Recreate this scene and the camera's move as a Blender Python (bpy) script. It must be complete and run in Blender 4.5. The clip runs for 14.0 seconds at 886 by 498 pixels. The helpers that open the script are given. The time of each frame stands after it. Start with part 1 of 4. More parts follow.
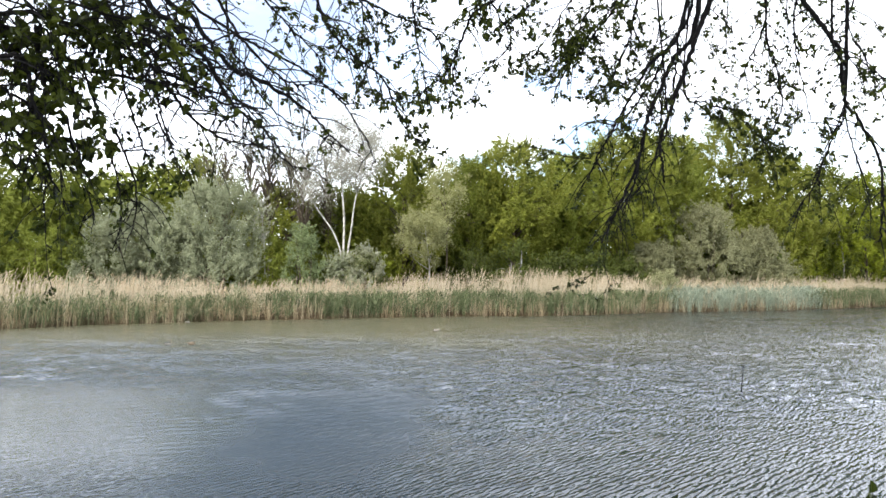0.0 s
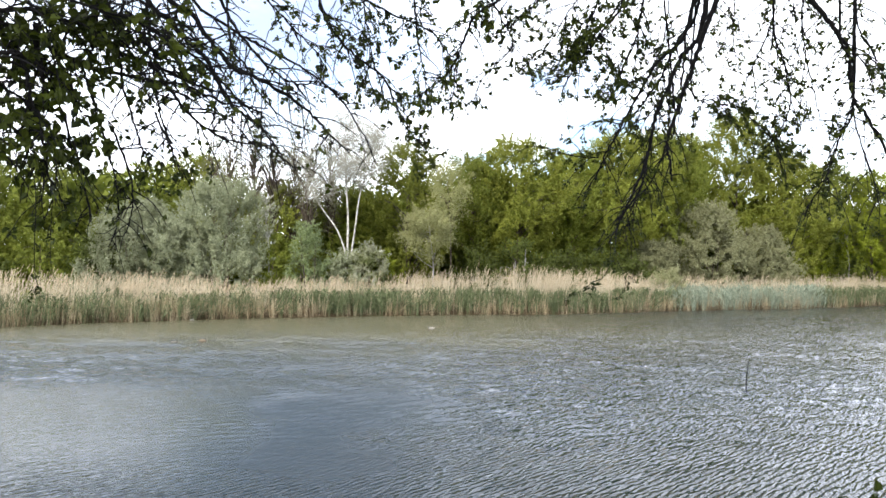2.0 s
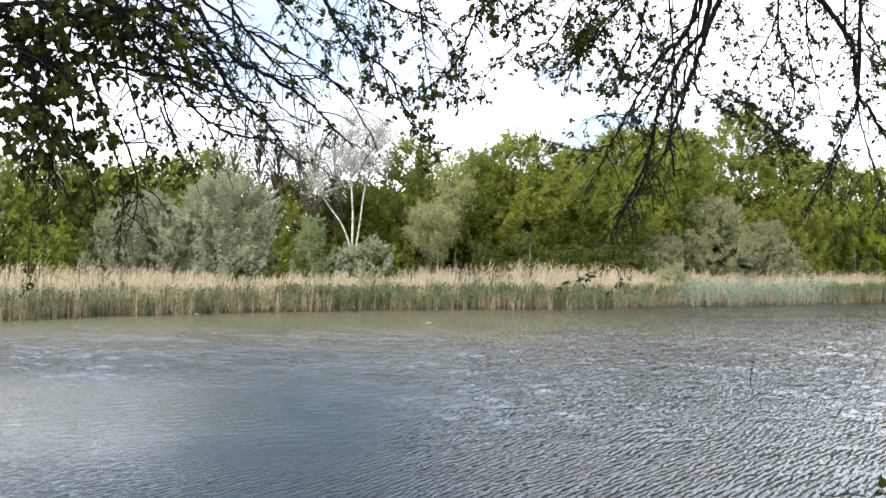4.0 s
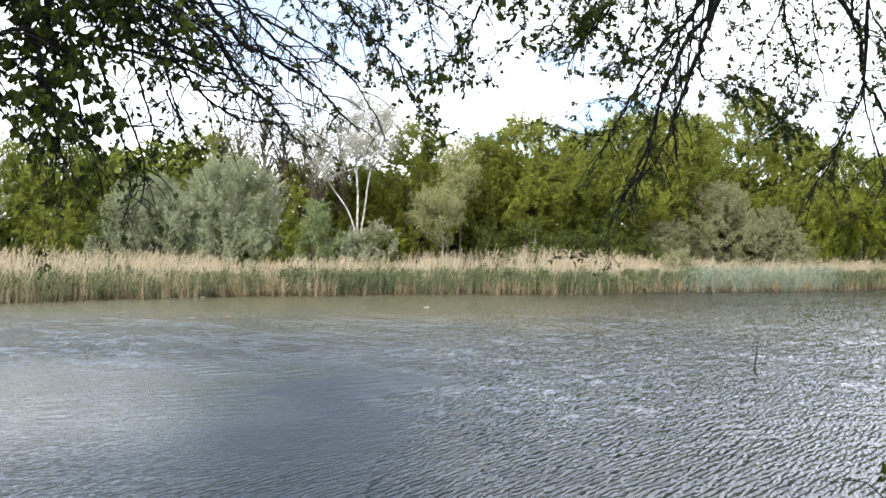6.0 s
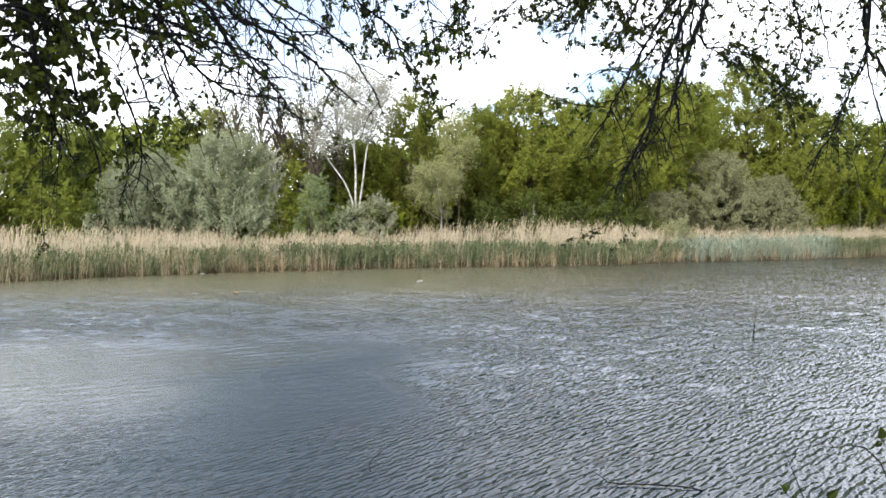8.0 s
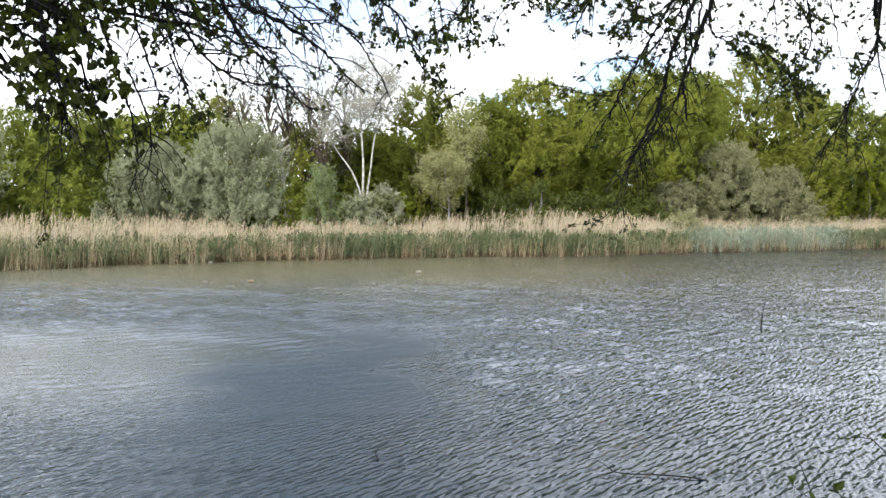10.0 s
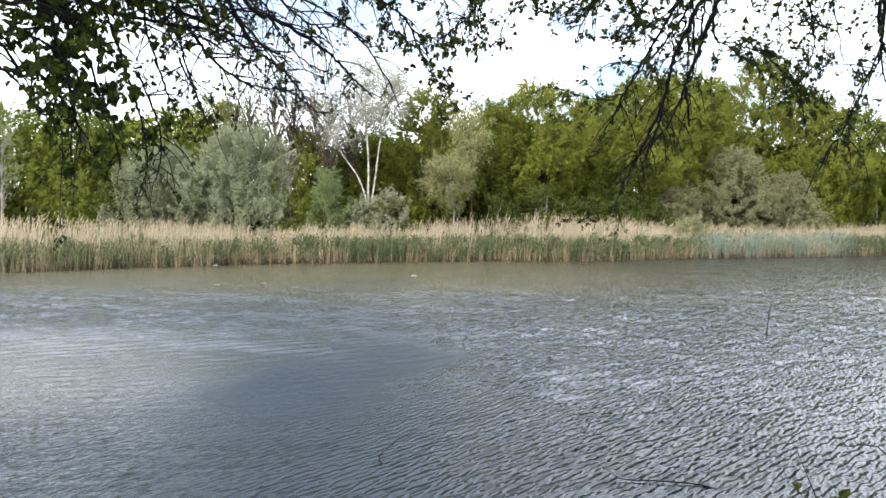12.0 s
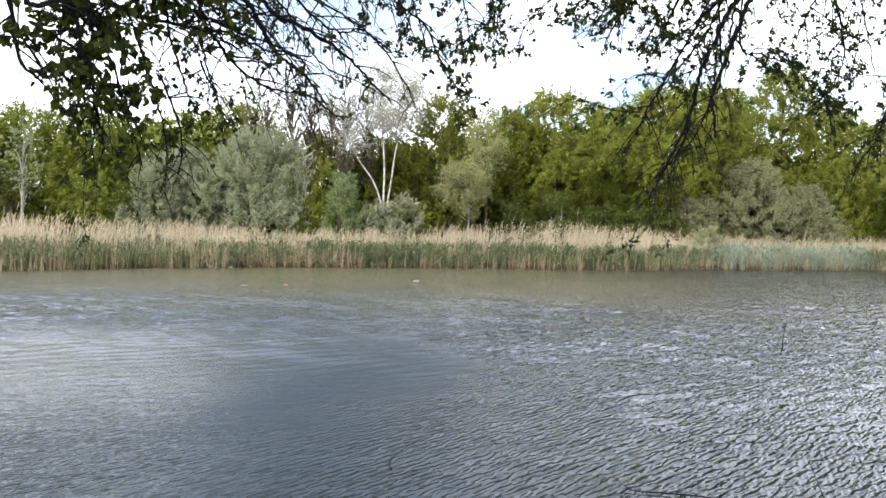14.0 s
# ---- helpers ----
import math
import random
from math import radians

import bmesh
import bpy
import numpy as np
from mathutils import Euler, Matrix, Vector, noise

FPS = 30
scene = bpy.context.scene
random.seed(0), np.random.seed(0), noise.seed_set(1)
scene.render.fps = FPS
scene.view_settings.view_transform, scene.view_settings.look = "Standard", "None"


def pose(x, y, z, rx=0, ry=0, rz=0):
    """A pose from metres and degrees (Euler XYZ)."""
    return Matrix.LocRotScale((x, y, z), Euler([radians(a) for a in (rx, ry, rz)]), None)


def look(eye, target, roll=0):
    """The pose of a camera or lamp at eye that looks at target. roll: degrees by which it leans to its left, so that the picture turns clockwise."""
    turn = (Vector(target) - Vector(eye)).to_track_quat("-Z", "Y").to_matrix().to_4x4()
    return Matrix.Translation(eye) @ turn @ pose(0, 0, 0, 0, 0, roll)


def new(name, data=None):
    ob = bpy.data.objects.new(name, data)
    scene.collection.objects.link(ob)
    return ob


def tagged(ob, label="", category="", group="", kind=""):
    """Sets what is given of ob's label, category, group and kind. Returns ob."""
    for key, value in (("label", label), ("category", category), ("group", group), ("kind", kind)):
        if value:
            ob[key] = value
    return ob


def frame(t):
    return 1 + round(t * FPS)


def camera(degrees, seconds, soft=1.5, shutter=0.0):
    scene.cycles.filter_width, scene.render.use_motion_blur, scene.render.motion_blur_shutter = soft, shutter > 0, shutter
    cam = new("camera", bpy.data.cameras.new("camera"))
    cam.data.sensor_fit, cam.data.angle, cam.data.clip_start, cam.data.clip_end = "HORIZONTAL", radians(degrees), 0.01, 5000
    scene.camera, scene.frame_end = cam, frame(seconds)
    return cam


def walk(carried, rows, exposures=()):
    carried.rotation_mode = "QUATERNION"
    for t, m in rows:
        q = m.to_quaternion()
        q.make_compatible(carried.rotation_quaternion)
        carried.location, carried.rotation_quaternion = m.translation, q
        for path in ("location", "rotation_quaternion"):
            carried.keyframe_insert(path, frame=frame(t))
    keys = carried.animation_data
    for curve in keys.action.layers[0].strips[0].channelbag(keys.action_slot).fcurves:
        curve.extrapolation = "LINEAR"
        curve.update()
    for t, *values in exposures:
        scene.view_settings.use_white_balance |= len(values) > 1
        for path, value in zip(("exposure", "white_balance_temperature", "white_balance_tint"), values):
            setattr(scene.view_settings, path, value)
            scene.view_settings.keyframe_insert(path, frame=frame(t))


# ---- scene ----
cam = camera(61.6, 14.0, soft=1.6)
walk(cam, [
    (0, pose(0, 0, 2.4, 92.347, 0.000, -0.001)),
    (0.5, pose(0, 0, 2.4, 92.263, 0.101, 0.018)),
    (1, pose(0, 0, 2.4, 92.203, 0.077, 0.059)),
    (1.5, pose(0, 0, 2.4, 92.197, 0.056, 0.141)),
    (2, pose(0, 0, 2.4, 92.219, -0.053, 0.300)),
    (2.5, pose(0, 0, 2.4, 92.208, -0.028, 0.380)),
    (3, pose(0, 0, 2.4, 92.190, -0.112, 0.421)),
    (5.5, pose(0, 0, 2.4, 90.901, -0.339, 1.021)),
    (6, pose(0, 0, 2.4, 90.644, -0.488, 1.025)),
    (6.5, pose(0, 0, 2.4, 90.272, -0.556, 1.004)),
    (7, pose(0, 0, 2.4, 89.850, -0.439, 0.946)),
    (7.5, pose(0, 0, 2.4, 89.292, -0.215, 0.860)),
    (8, pose(0, 0, 2.4, 88.567, 0.295, 0.937)),
    (8.2, pose(0, 0, 2.4, 88.330, 0.400, 0.970)),
    (10.5, pose(0, 0, 2.4, 87.754, -0.022, 1.724)),
    (11, pose(0, 0, 2.4, 87.735, -0.076, 1.908)),
    (11.5, pose(0, 0, 2.4, 87.898, -0.139, 1.893)),
    (12, pose(0, 0, 2.4, 88.118, -0.184, 1.887)),
    (12.5, pose(0, 0, 2.4, 88.268, -0.297, 1.938)),
    (13, pose(0, 0, 2.4, 88.358, -0.684, 2.278)),
    (13.5, pose(0, 0, 2.4, 88.476, -0.861, 2.603)),
    (14, pose(0, 0, 2.4, 88.585, -1.251, 3.003)),
], exposures=[(0, 0.12), (3, 0.11), (7.5, 0.06), (10.5, 0.03), (14, 0.0)])
scene.view_settings.exposure = 0.0

# ---- world and sun ----
world = bpy.data.worlds.new("world")
scene.world = world
world.use_nodes = True
wn, wl = world.node_tree.nodes, world.node_tree.links
wn.clear()
w_out = wn.new("ShaderNodeOutputWorld")
w_bg = wn.new("ShaderNodeBackground")
w_sky = wn.new("ShaderNodeTexSky")
w_sky.sky_type = "NISHITA"
w_sky.sun_disc = False
w_sky.sun_elevation = radians(48)
w_sky.sun_rotation = radians(214)
w_co = wn.new("ShaderNodeTexCoord")
w_map = wn.new("ShaderNodeMapping")
w_map.inputs["Scale"].default_value = (1.0, 1.0, 2.2)
w_map.inputs["Rotation"].default_value = (0, 0, radians(9))
w_map.inputs["Location"].default_value = (-9.7602, -4.9652, 31.151)
w_noise = wn.new("ShaderNodeTexNoise")
w_noise.inputs["Scale"].default_value = 1.6
w_noise.inputs["Detail"].default_value = 5
w_noise.inputs["Roughness"].default_value = 0.55
w_fine = wn.new("ShaderNodeTexNoise")
w_fine.inputs["Scale"].default_value = 9.0
w_fine.inputs["Detail"].default_value = 4
w_ramp = wn.new("ShaderNodeMapRange")
w_ramp.inputs["From Min"].default_value = 0.28
w_ramp.inputs["From Max"].default_value = 0.43
w_ramp.inputs["To Min"].default_value = 0.3
w_gain = wn.new("ShaderNodeVectorMath")
w_gain.operation = "SCALE"
w_gain.inputs["Scale"].default_value = 0.24
w_mix = wn.new("ShaderNodeMix")
w_mix.data_type = "RGBA"
w_mix.inputs["B"].default_value = (2.82, 2.91, 3.14, 1)
wl.new(w_co.outputs["Generated"], w_map.inputs["Vector"])
wl.new(w_map.outputs["Vector"], w_noise.inputs["Vector"])
wl.new(w_map.outputs["Vector"], w_fine.inputs["Vector"])
# the cloud is closed low down and opens overhead
w_sep = wn.new("ShaderNodeSeparateXYZ")
w_high = wn.new("ShaderNodeMath")
w_high.operation = "MULTIPLY_ADD"
w_high.inputs[1].default_value = -0.26
wl.new(w_co.outputs["Generated"], w_sep.inputs["Vector"])
wl.new(w_sep.outputs["Z"], w_high.inputs[0])
wl.new(w_noise.outputs["Fac"], w_high.inputs[2])
wl.new(w_high.outputs["Value"], w_ramp.inputs["Value"])
wl.new(w_sky.outputs["Color"], w_gain.inputs[0])
# thin places in the cloud over the wood let pale blue through
w_fac = w_ramp.outputs["Result"]
for way, inner, outer, gap in (((0.172, 0.971, 0.163), 0.02, 0.13, 0.85), ((-0.20, 0.938, 0.283), 0.04, 0.2, 0.45)):
    w_dist = wn.new("ShaderNodeVectorMath")
    w_dist.operation = "DISTANCE"
    w_dist.inputs[1].default_value = way
    w_ragged = wn.new("ShaderNodeMath")
    w_ragged.operation = "MULTIPLY_ADD"
    w_ragged.inputs[1].default_value = -0.5
    w_thin = wn.new("ShaderNodeMapRange")
    w_thin.interpolation_type = "SMOOTHSTEP"
    for key, v in (("From Min", inner - 0.25), ("From Max", outer - 0.25), ("To Min", 1 - gap), ("To Max", 1.0)):
        w_thin.inputs[key].default_value = v
    w_both = wn.new("ShaderNodeMath")
    w_both.operation = "MULTIPLY"
    wl.new(w_co.outputs["Generated"], w_dist.inputs[0])
    wl.new(w_fine.outputs["Fac"], w_ragged.inputs[0])
    wl.new(w_dist.outputs["Value"], w_ragged.inputs[2])
    wl.new(w_ragged.outputs["Value"], w_thin.inputs["Value"])
    wl.new(w_fac, w_both.inputs[0])
    wl.new(w_thin.outputs["Result"], w_both.inputs[1])
    w_fac = w_both.outputs["Value"]
wl.new(w_fac, w_mix.inputs["Factor"])
wl.new(w_gain.outputs["Vector"], w_mix.inputs["A"])
wl.new(w_mix.outputs["Result"], w_bg.inputs["Color"])
wl.new(w_bg.outputs["Background"], w_out.inputs["Surface"])
w_bg.inputs["Strength"].default_value = 1.0

sun = new("sun", bpy.data.lights.new("sun", "SUN"))
sun.data.energy = 4.3
sun.data.angle = radians(8)
sun.data.color = (1.0, 0.95, 0.86)
sun.matrix_world = look((-20, -32, 42), (0, 0, 0))


# ---- materials ----
def material(name):
    m = bpy.data.materials.new(name)
    m.use_nodes = True
    m.node_tree.nodes.clear()
    return m, m.node_tree.nodes, m.node_tree.links


def mix_colour(n, l, fac, a, b):
    x = n.new("ShaderNodeMix")
    x.data_type = "RGBA"
    for key, v in (("A", a), ("B", b)):
        if isinstance(v, tuple):
            x.inputs[key].default_value = (*v, 1)
        else:
            l.new(v, x.inputs[key])
    if isinstance(fac, float):
        x.inputs["Factor"].default_value = fac
    else:
        l.new(fac, x.inputs["Factor"])
    return x.outputs["Result"]


def noise_fac(n, l, scale, detail=3.0, lo=0.35, hi=0.65, stretch=None, coords="Object"):
    co = n.new("ShaderNodeTexCoord")
    t = n.new("ShaderNodeTexNoise")
    t.inputs["Scale"].default_value = scale
    t.inputs["Detail"].default_value = detail
    src = co.outputs[coords]
    if stretch:
        mp = n.new("ShaderNodeMapping")
        mp.inputs["Scale"].default_value = stretch
        l.new(src, mp.inputs["Vector"])
        src = mp.outputs["Vector"]
    l.new(src, t.inputs["Vector"])
    r = n.new("ShaderNodeMapRange")
    r.inputs["From Min"].default_value, r.inputs["From Max"].default_value = lo, hi
    l.new(t.outputs["Fac"], r.inputs["Value"])
    return r.outputs["Result"]


def leaf_material(name, dark, light, accent, through_light=0.42, rough=0.55, clump=0.8):
    """Leaves: colour varies leaf by leaf and in patches over the crown; some light passes through."""
    m, n, l = material(name)
    geo = n.new("ShaderNodeNewGeometry")
    col = mix_colour(n, l, geo.outputs["Random Per Island"], dark, light)
    col = mix_colour(n, l, noise_fac(n, l, clump, 2.0, 0.42, 0.72), col, accent)
    info = n.new("ShaderNodeObjectInfo")
    hsv = n.new("ShaderNodeHueSaturation")
    v = n.new("ShaderNodeMapRange")
    v.inputs["To Min"].default_value, v.inputs["To Max"].default_value = 0.85, 1.15
    l.new(info.outputs["Random"], v.inputs["Value"])
    l.new(v.outputs["Result"], hsv.inputs["Value"])
    l.new(col, hsv.inputs["Color"])
    p = n.new("ShaderNodeBsdfPrincipled")
    p.inputs["Roughness"].default_value = rough
    p.inputs["Specular IOR Level"].default_value = 0.15
    l.new(hsv.outputs["Color"], p.inputs["Base Color"])
    tr = n.new("ShaderNodeBsdfTranslucent")
    l.new(hsv.outputs["Color"], tr.inputs["Color"])
    ms = n.new("ShaderNodeMixShader")
    ms.inputs["Fac"].default_value = through_light
    out = n.new("ShaderNodeOutputMaterial")
    l.new(p.outputs["BSDF"], ms.inputs[1])
    l.new(tr.outputs["BSDF"], ms.inputs[2])
    l.new(ms.outputs["Shader"], out.inputs["Surface"])
    return m


def rough_material(name, a, b, c, scale, fine, bump=0.4, rough=0.85, stretch=None, dist=0.02):
    """A rough natural surface: two colours in patches, a third in fine grain, and relief."""
    m, n, l = material(name)
    col = mix_colour(n, l, noise_fac(n, l, scale, 4.0, stretch=stretch), a, b)
    grain = noise_fac(n, l, fine, 5.0, 0.4, 0.7, stretch=stretch)
    col = mix_colour(n, l, grain, col, c)
    p = n.new("ShaderNodeBsdfPrincipled")
    p.inputs["Roughness"].default_value = rough
    p.inputs["Specular IOR Level"].default_value = 0.12
    l.new(col, p.inputs["Base Color"])
    bp = n.new("ShaderNodeBump")
    bp.inputs["Strength"].default_value, bp.inputs["Distance"].default_value = bump, dist
    l.new(grain, bp.inputs["Height"])
    l.new(bp.outputs["Normal"], p.inputs["Normal"])
    out = n.new("ShaderNodeOutputMaterial")
    l.new(p.outputs["BSDF"], out.inputs["Surface"])
    return m


def water_material():
    m, n, l = material("lake_water")
    p = n.new("ShaderNodeBsdfPrincipled")
    p.inputs["IOR"].default_value = 1.33
    p.inputs["Roughness"].default_value = 0.025
    co = n.new("ShaderNodeTexCoord")
    geo = n.new("ShaderNodeNewGeometry")
    sep = n.new("ShaderNodeSeparateXYZ")
    l.new(geo.outputs["Position"], sep.inputs["Vector"])

    def ramp(src, a, b, lo, hi):
        m_ = n.new("ShaderNodeMapRange")
        m_.interpolation_type = "SMOOTHSTEP"
        for key, v in (("From Min", a), ("From Max", b), ("To Min", lo), ("To Max", hi)):
            m_.inputs[key].default_value = v
        l.new(src, m_.inputs["Value"])
        return m_.outputs["Result"]

    def times(p_, q_):
        m_ = n.new("ShaderNodeMath")
        m_.operation = "MULTIPLY"
        l.new(p_, m_.inputs[0])
        l.new(q_, m_.inputs[1])
        return m_.outputs["Value"]

    # olive shallows: silt, plus the reeds' blurred reflection put into the colour
    base_tone = mix_colour(n, l, noise_fac(n, l, 0.12, 3.0), (0.008, 0.019, 0.029), (0.012, 0.025, 0.036))
    # paler with y: sky reflection put into the base colour, less at high x
    base_tone = mix_colour(n, l, ramp(sep.outputs["Y"], 11, 26, 0.0, 1.0), base_tone, mix_colour(n, l, ramp(sep.outputs["X"], -3, 6, 0.0, 1.0), (0.050, 0.058, 0.058), (0.013, 0.018, 0.022)))
    drift = n.new("ShaderNodeMath")
    drift.operation = "MULTIPLY_ADD"
    l.new(noise_fac(n, l, 0.22, 3.0, 0.3, 0.7), drift.inputs[0])
    drift.inputs[1].default_value = 7.0
    l.new(sep.outputs["Y"], drift.inputs[2])
    olive_band = times(ramp(drift.outputs["Value"], 23, 38, 0.0, 1.0), ramp(sep.outputs["X"], -2, 18, 1.0, 0.25))
    base_tone = mix_colour(n, l, olive_band, base_tone, (0.084, 0.080, 0.047))
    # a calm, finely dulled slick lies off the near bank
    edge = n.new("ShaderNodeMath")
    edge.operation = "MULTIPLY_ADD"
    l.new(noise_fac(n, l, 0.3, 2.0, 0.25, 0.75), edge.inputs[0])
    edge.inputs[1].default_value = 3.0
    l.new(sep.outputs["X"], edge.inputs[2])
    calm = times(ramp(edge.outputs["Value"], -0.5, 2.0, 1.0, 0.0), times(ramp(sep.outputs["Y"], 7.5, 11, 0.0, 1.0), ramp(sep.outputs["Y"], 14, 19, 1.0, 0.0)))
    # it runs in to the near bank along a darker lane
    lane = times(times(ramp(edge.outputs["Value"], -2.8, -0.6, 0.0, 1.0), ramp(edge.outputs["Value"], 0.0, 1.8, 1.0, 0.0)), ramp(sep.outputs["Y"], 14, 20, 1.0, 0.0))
    def added(src, weight, other):
        m_ = n.new("ShaderNodeMath")
        m_.operation = "MULTIPLY_ADD"
        m_.inputs[1].default_value = weight
        l.new(src, m_.inputs[0])
        l.new(other, m_.inputs[2])
        return m_.outputs["Value"]

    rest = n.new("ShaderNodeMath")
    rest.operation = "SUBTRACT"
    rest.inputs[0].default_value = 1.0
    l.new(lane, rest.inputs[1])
    # the slick's pale sky reflection, painted as base colour outside the lane
    base_tone = mix_colour(n, l, times(times(calm, rest.outputs["Value"]), ramp(sep.outputs["X"], -9, -2, 1.0, 0.35)), base_tone, (0.088, 0.098, 0.102))
    l.new(base_tone, p.inputs["Base Color"])
    dull = added(calm, 0.11, ramp(sep.outputs["Y"], 9, 17, 0.035, 0.07))
    dull = added(lane, 0.2, dull)
    dull = added(olive_band, 0.14, dull)
    l.new(dull, p.inputs["Roughness"])

    def ripples(scale, stretch, turn, detail):
        mp = n.new("ShaderNodeMapping")
        mp.inputs["Rotation"].default_value = (0, 0, radians(turn))
        mp2 = n.new("ShaderNodeMapping")
        mp2.inputs["Scale"].default_value = (stretch, 1, 1)
        t = n.new("ShaderNodeTexNoise")
        t.inputs["Scale"].default_value = scale
        t.inputs["Detail"].default_value = detail
        t.inputs["Distortion"].default_value = 0.6
        l.new(co.outputs["Object"], mp.inputs["Vector"])
        l.new(mp.outputs["Vector"], mp2.inputs["Vector"])
        l.new(mp2.outputs["Vector"], t.inputs["Vector"])
        return t.outputs["Fac"]

    def train(length, turn, bend, seed):
        """A wave train: crests a length apart, bent and broken."""
        mp = n.new("ShaderNodeMapping")
        mp.inputs["Rotation"].default_value = (0, 0, radians(turn))
        mp.inputs["Location"].default_value = (seed * 3.1, seed * 7.7, 0)
        t = n.new("ShaderNodeTexWave")
        t.inputs["Scale"].default_value = 2 * math.pi / (20 * length)
        t.inputs["Distortion"].default_value = bend
        t.inputs["Detail"].default_value = 1.5
        t.inputs["Detail Scale"].default_value = 1.1
        l.new(co.outputs["Object"], mp.inputs["Vector"])
        l.new(mp.outputs["Vector"], t.inputs["Vector"])
        return t.outputs["Fac"]

    def weighted(total, src, weight):
        w = n.new("ShaderNodeMath")
        w.operation = "MULTIPLY_ADD"
        w.inputs[1].default_value = weight
        l.new(src, w.inputs[0])
        if total is None:
            w.inputs[2].default_value = 0
        else:
            l.new(total, w.inputs[2])
        return w.outputs["Value"]

    total = None
    for length, turn, bend, weight in ((0.096, 32, 3.0, 1.0), (0.08, 44, 3.0, 0.8), (0.064, 20, 3.5, 0.6), (0.14, 50, 3.5, 0.9), (0.05, 36, 3.5, 0.4)):
        total = weighted(total, train(length, turn, bend, length * 10), weight)
    groups = noise_fac(n, l, 1.1, 2.0, 0.3, 0.7, stretch=(0.7, 1.3, 1))
    grouped = added(groups, 0.8, ramp(sep.outputs["Y"], 8, 15, 0.45, 0.15))
    total = times(times(total, grouped), ramp(sep.outputs["X"], -4.2, -1.5, 0.35, 1.0))
    swell = None
    for length, turn, bend, weight in ((0.42, 30, 6.0, 1.0), (0.6, 52, 7.0, 1.2), (0.9, 64, 8.0, 1.3)):
        swell = weighted(swell, train(length, turn, bend, length * 10), weight)
    open_ = n.new("ShaderNodeMath")
    open_.operation = "SUBTRACT"
    open_.inputs[0].default_value = 1.0
    l.new(calm, open_.inputs[1])
    total = weighted(total, times(times(swell, open_.outputs["Value"]), ramp(sep.outputs["Y"], 9, 19, 0.0, 0.5)), 1.0)
    # short broken chop farther out
    total = weighted(total, times(times(ripples(4.6, 0.75, -40, 1.5), open_.outputs["Value"]), ramp(sep.outputs["Y"], 8, 16, 0.0, 1.0)), 5.5)
    total = weighted(total, times(ripples(12.0, 0.5, -55, 2.0), ramp(sep.outputs["X"], -4.2, -1.5, 5.0, 0.55)), 0.8)
    total = weighted(total, ripples(9.0, 0.6, -42, 2.5), 0.7)
    total = weighted(total, ripples(20.0, 0.7, -30, 1.0), 0.25)
    total = weighted(total, times(ripples(13.0, 0.8, -20, 2.0), lane), 1.6)
    # calm and ruffled patches stay where shelter makes them
    patch = n.new("ShaderNodeTexNoise")
    patch.inputs["Scale"].default_value = 0.16
    patch.inputs["Detail"].default_value = 2
    l.new(geo.outputs["Position"], patch.inputs["Vector"])
    shelter = n.new("ShaderNodeMapRange")
    shelter.inputs["From Min"].default_value, shelter.inputs["From Max"].default_value = -12, 16
    shelter.inputs["To Min"].default_value, shelter.inputs["To Max"].default_value = 0.85, 1.4
    l.new(sep.outputs["X"], shelter.inputs["Value"])
    far = n.new("ShaderNodeMapRange")
    far.inputs["From Min"].default_value, far.inputs["From Max"].default_value = 24, 34
    far.inputs["To Min"].default_value, far.inputs["To Max"].default_value = 1.15, 0.9
    l.new(sep.outputs["Y"], far.inputs["Value"])
    # the lee of the reeds reaches out on the low-x side only
    lee = n.new("ShaderNodeMix")
    open_water = n.new("ShaderNodeMapRange")
    open_water.inputs["From Min"].default_value, open_water.inputs["From Max"].default_value = -4, 9
    l.new(sep.outputs["X"], open_water.inputs["Value"])
    l.new(open_water.outputs["Result"], lee.inputs["Factor"])
    l.new(far.outputs["Result"], lee.inputs["A"])
    lee.inputs["B"].default_value = 1.2
    k1 = n.new("ShaderNodeMath")
    k1.operation = "MULTIPLY"
    l.new(shelter.outputs["Result"], k1.inputs[0])
    l.new(lee.outputs["Result"], k1.inputs[1])
    pr = n.new("ShaderNodeMapRange")
    pr.inputs["From Min"].default_value, pr.inputs["From Max"].default_value = 0.35, 0.6
    pr.inputs["To Min"].default_value, pr.inputs["To Max"].default_value = 0.85, 1.1
    l.new(patch.outputs["Fac"], pr.inputs["Value"])
    k2 = n.new("ShaderNodeMath")
    k2.operation = "MULTIPLY"
    l.new(k1.outputs["Value"], k2.inputs[0])
    inv = n.new("ShaderNodeMath")
    inv.operation = "MULTIPLY_ADD"
    inv.inputs[1].default_value, inv.inputs[2].default_value = -0.7, 1.0
    l.new(calm, inv.inputs[0])
    # and rougher water farther out
    l.new(times(times(pr.outputs["Result"], inv.outputs["Value"]), ramp(sep.outputs["Y"], 7, 18, 0.95, 1.7)), k2.inputs[1])
    hgt = n.new("ShaderNodeMath")
    hgt.operation = "MULTIPLY"
    l.new(total, hgt.inputs[0])
    l.new(k2.outputs["Value"], hgt.inputs[1])
    bp = n.new("ShaderNodeBump")
    bp.inputs["Strength"].default_value, bp.inputs["Distance"].default_value = 1.0, 0.0055
    l.new(hgt.outputs["Value"], bp.inputs["Height"])
    l.new(bp.outputs["Normal"], p.inputs["Normal"])
    out = n.new("ShaderNodeOutputMaterial")
    l.new(p.outputs["BSDF"], out.inputs["Surface"])
    return m


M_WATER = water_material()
M_GROUND = rough_material("woodland_floor", (0.10, 0.085, 0.05), (0.06, 0.085, 0.03), (0.14, 0.12, 0.07), 0.35, 6.0)
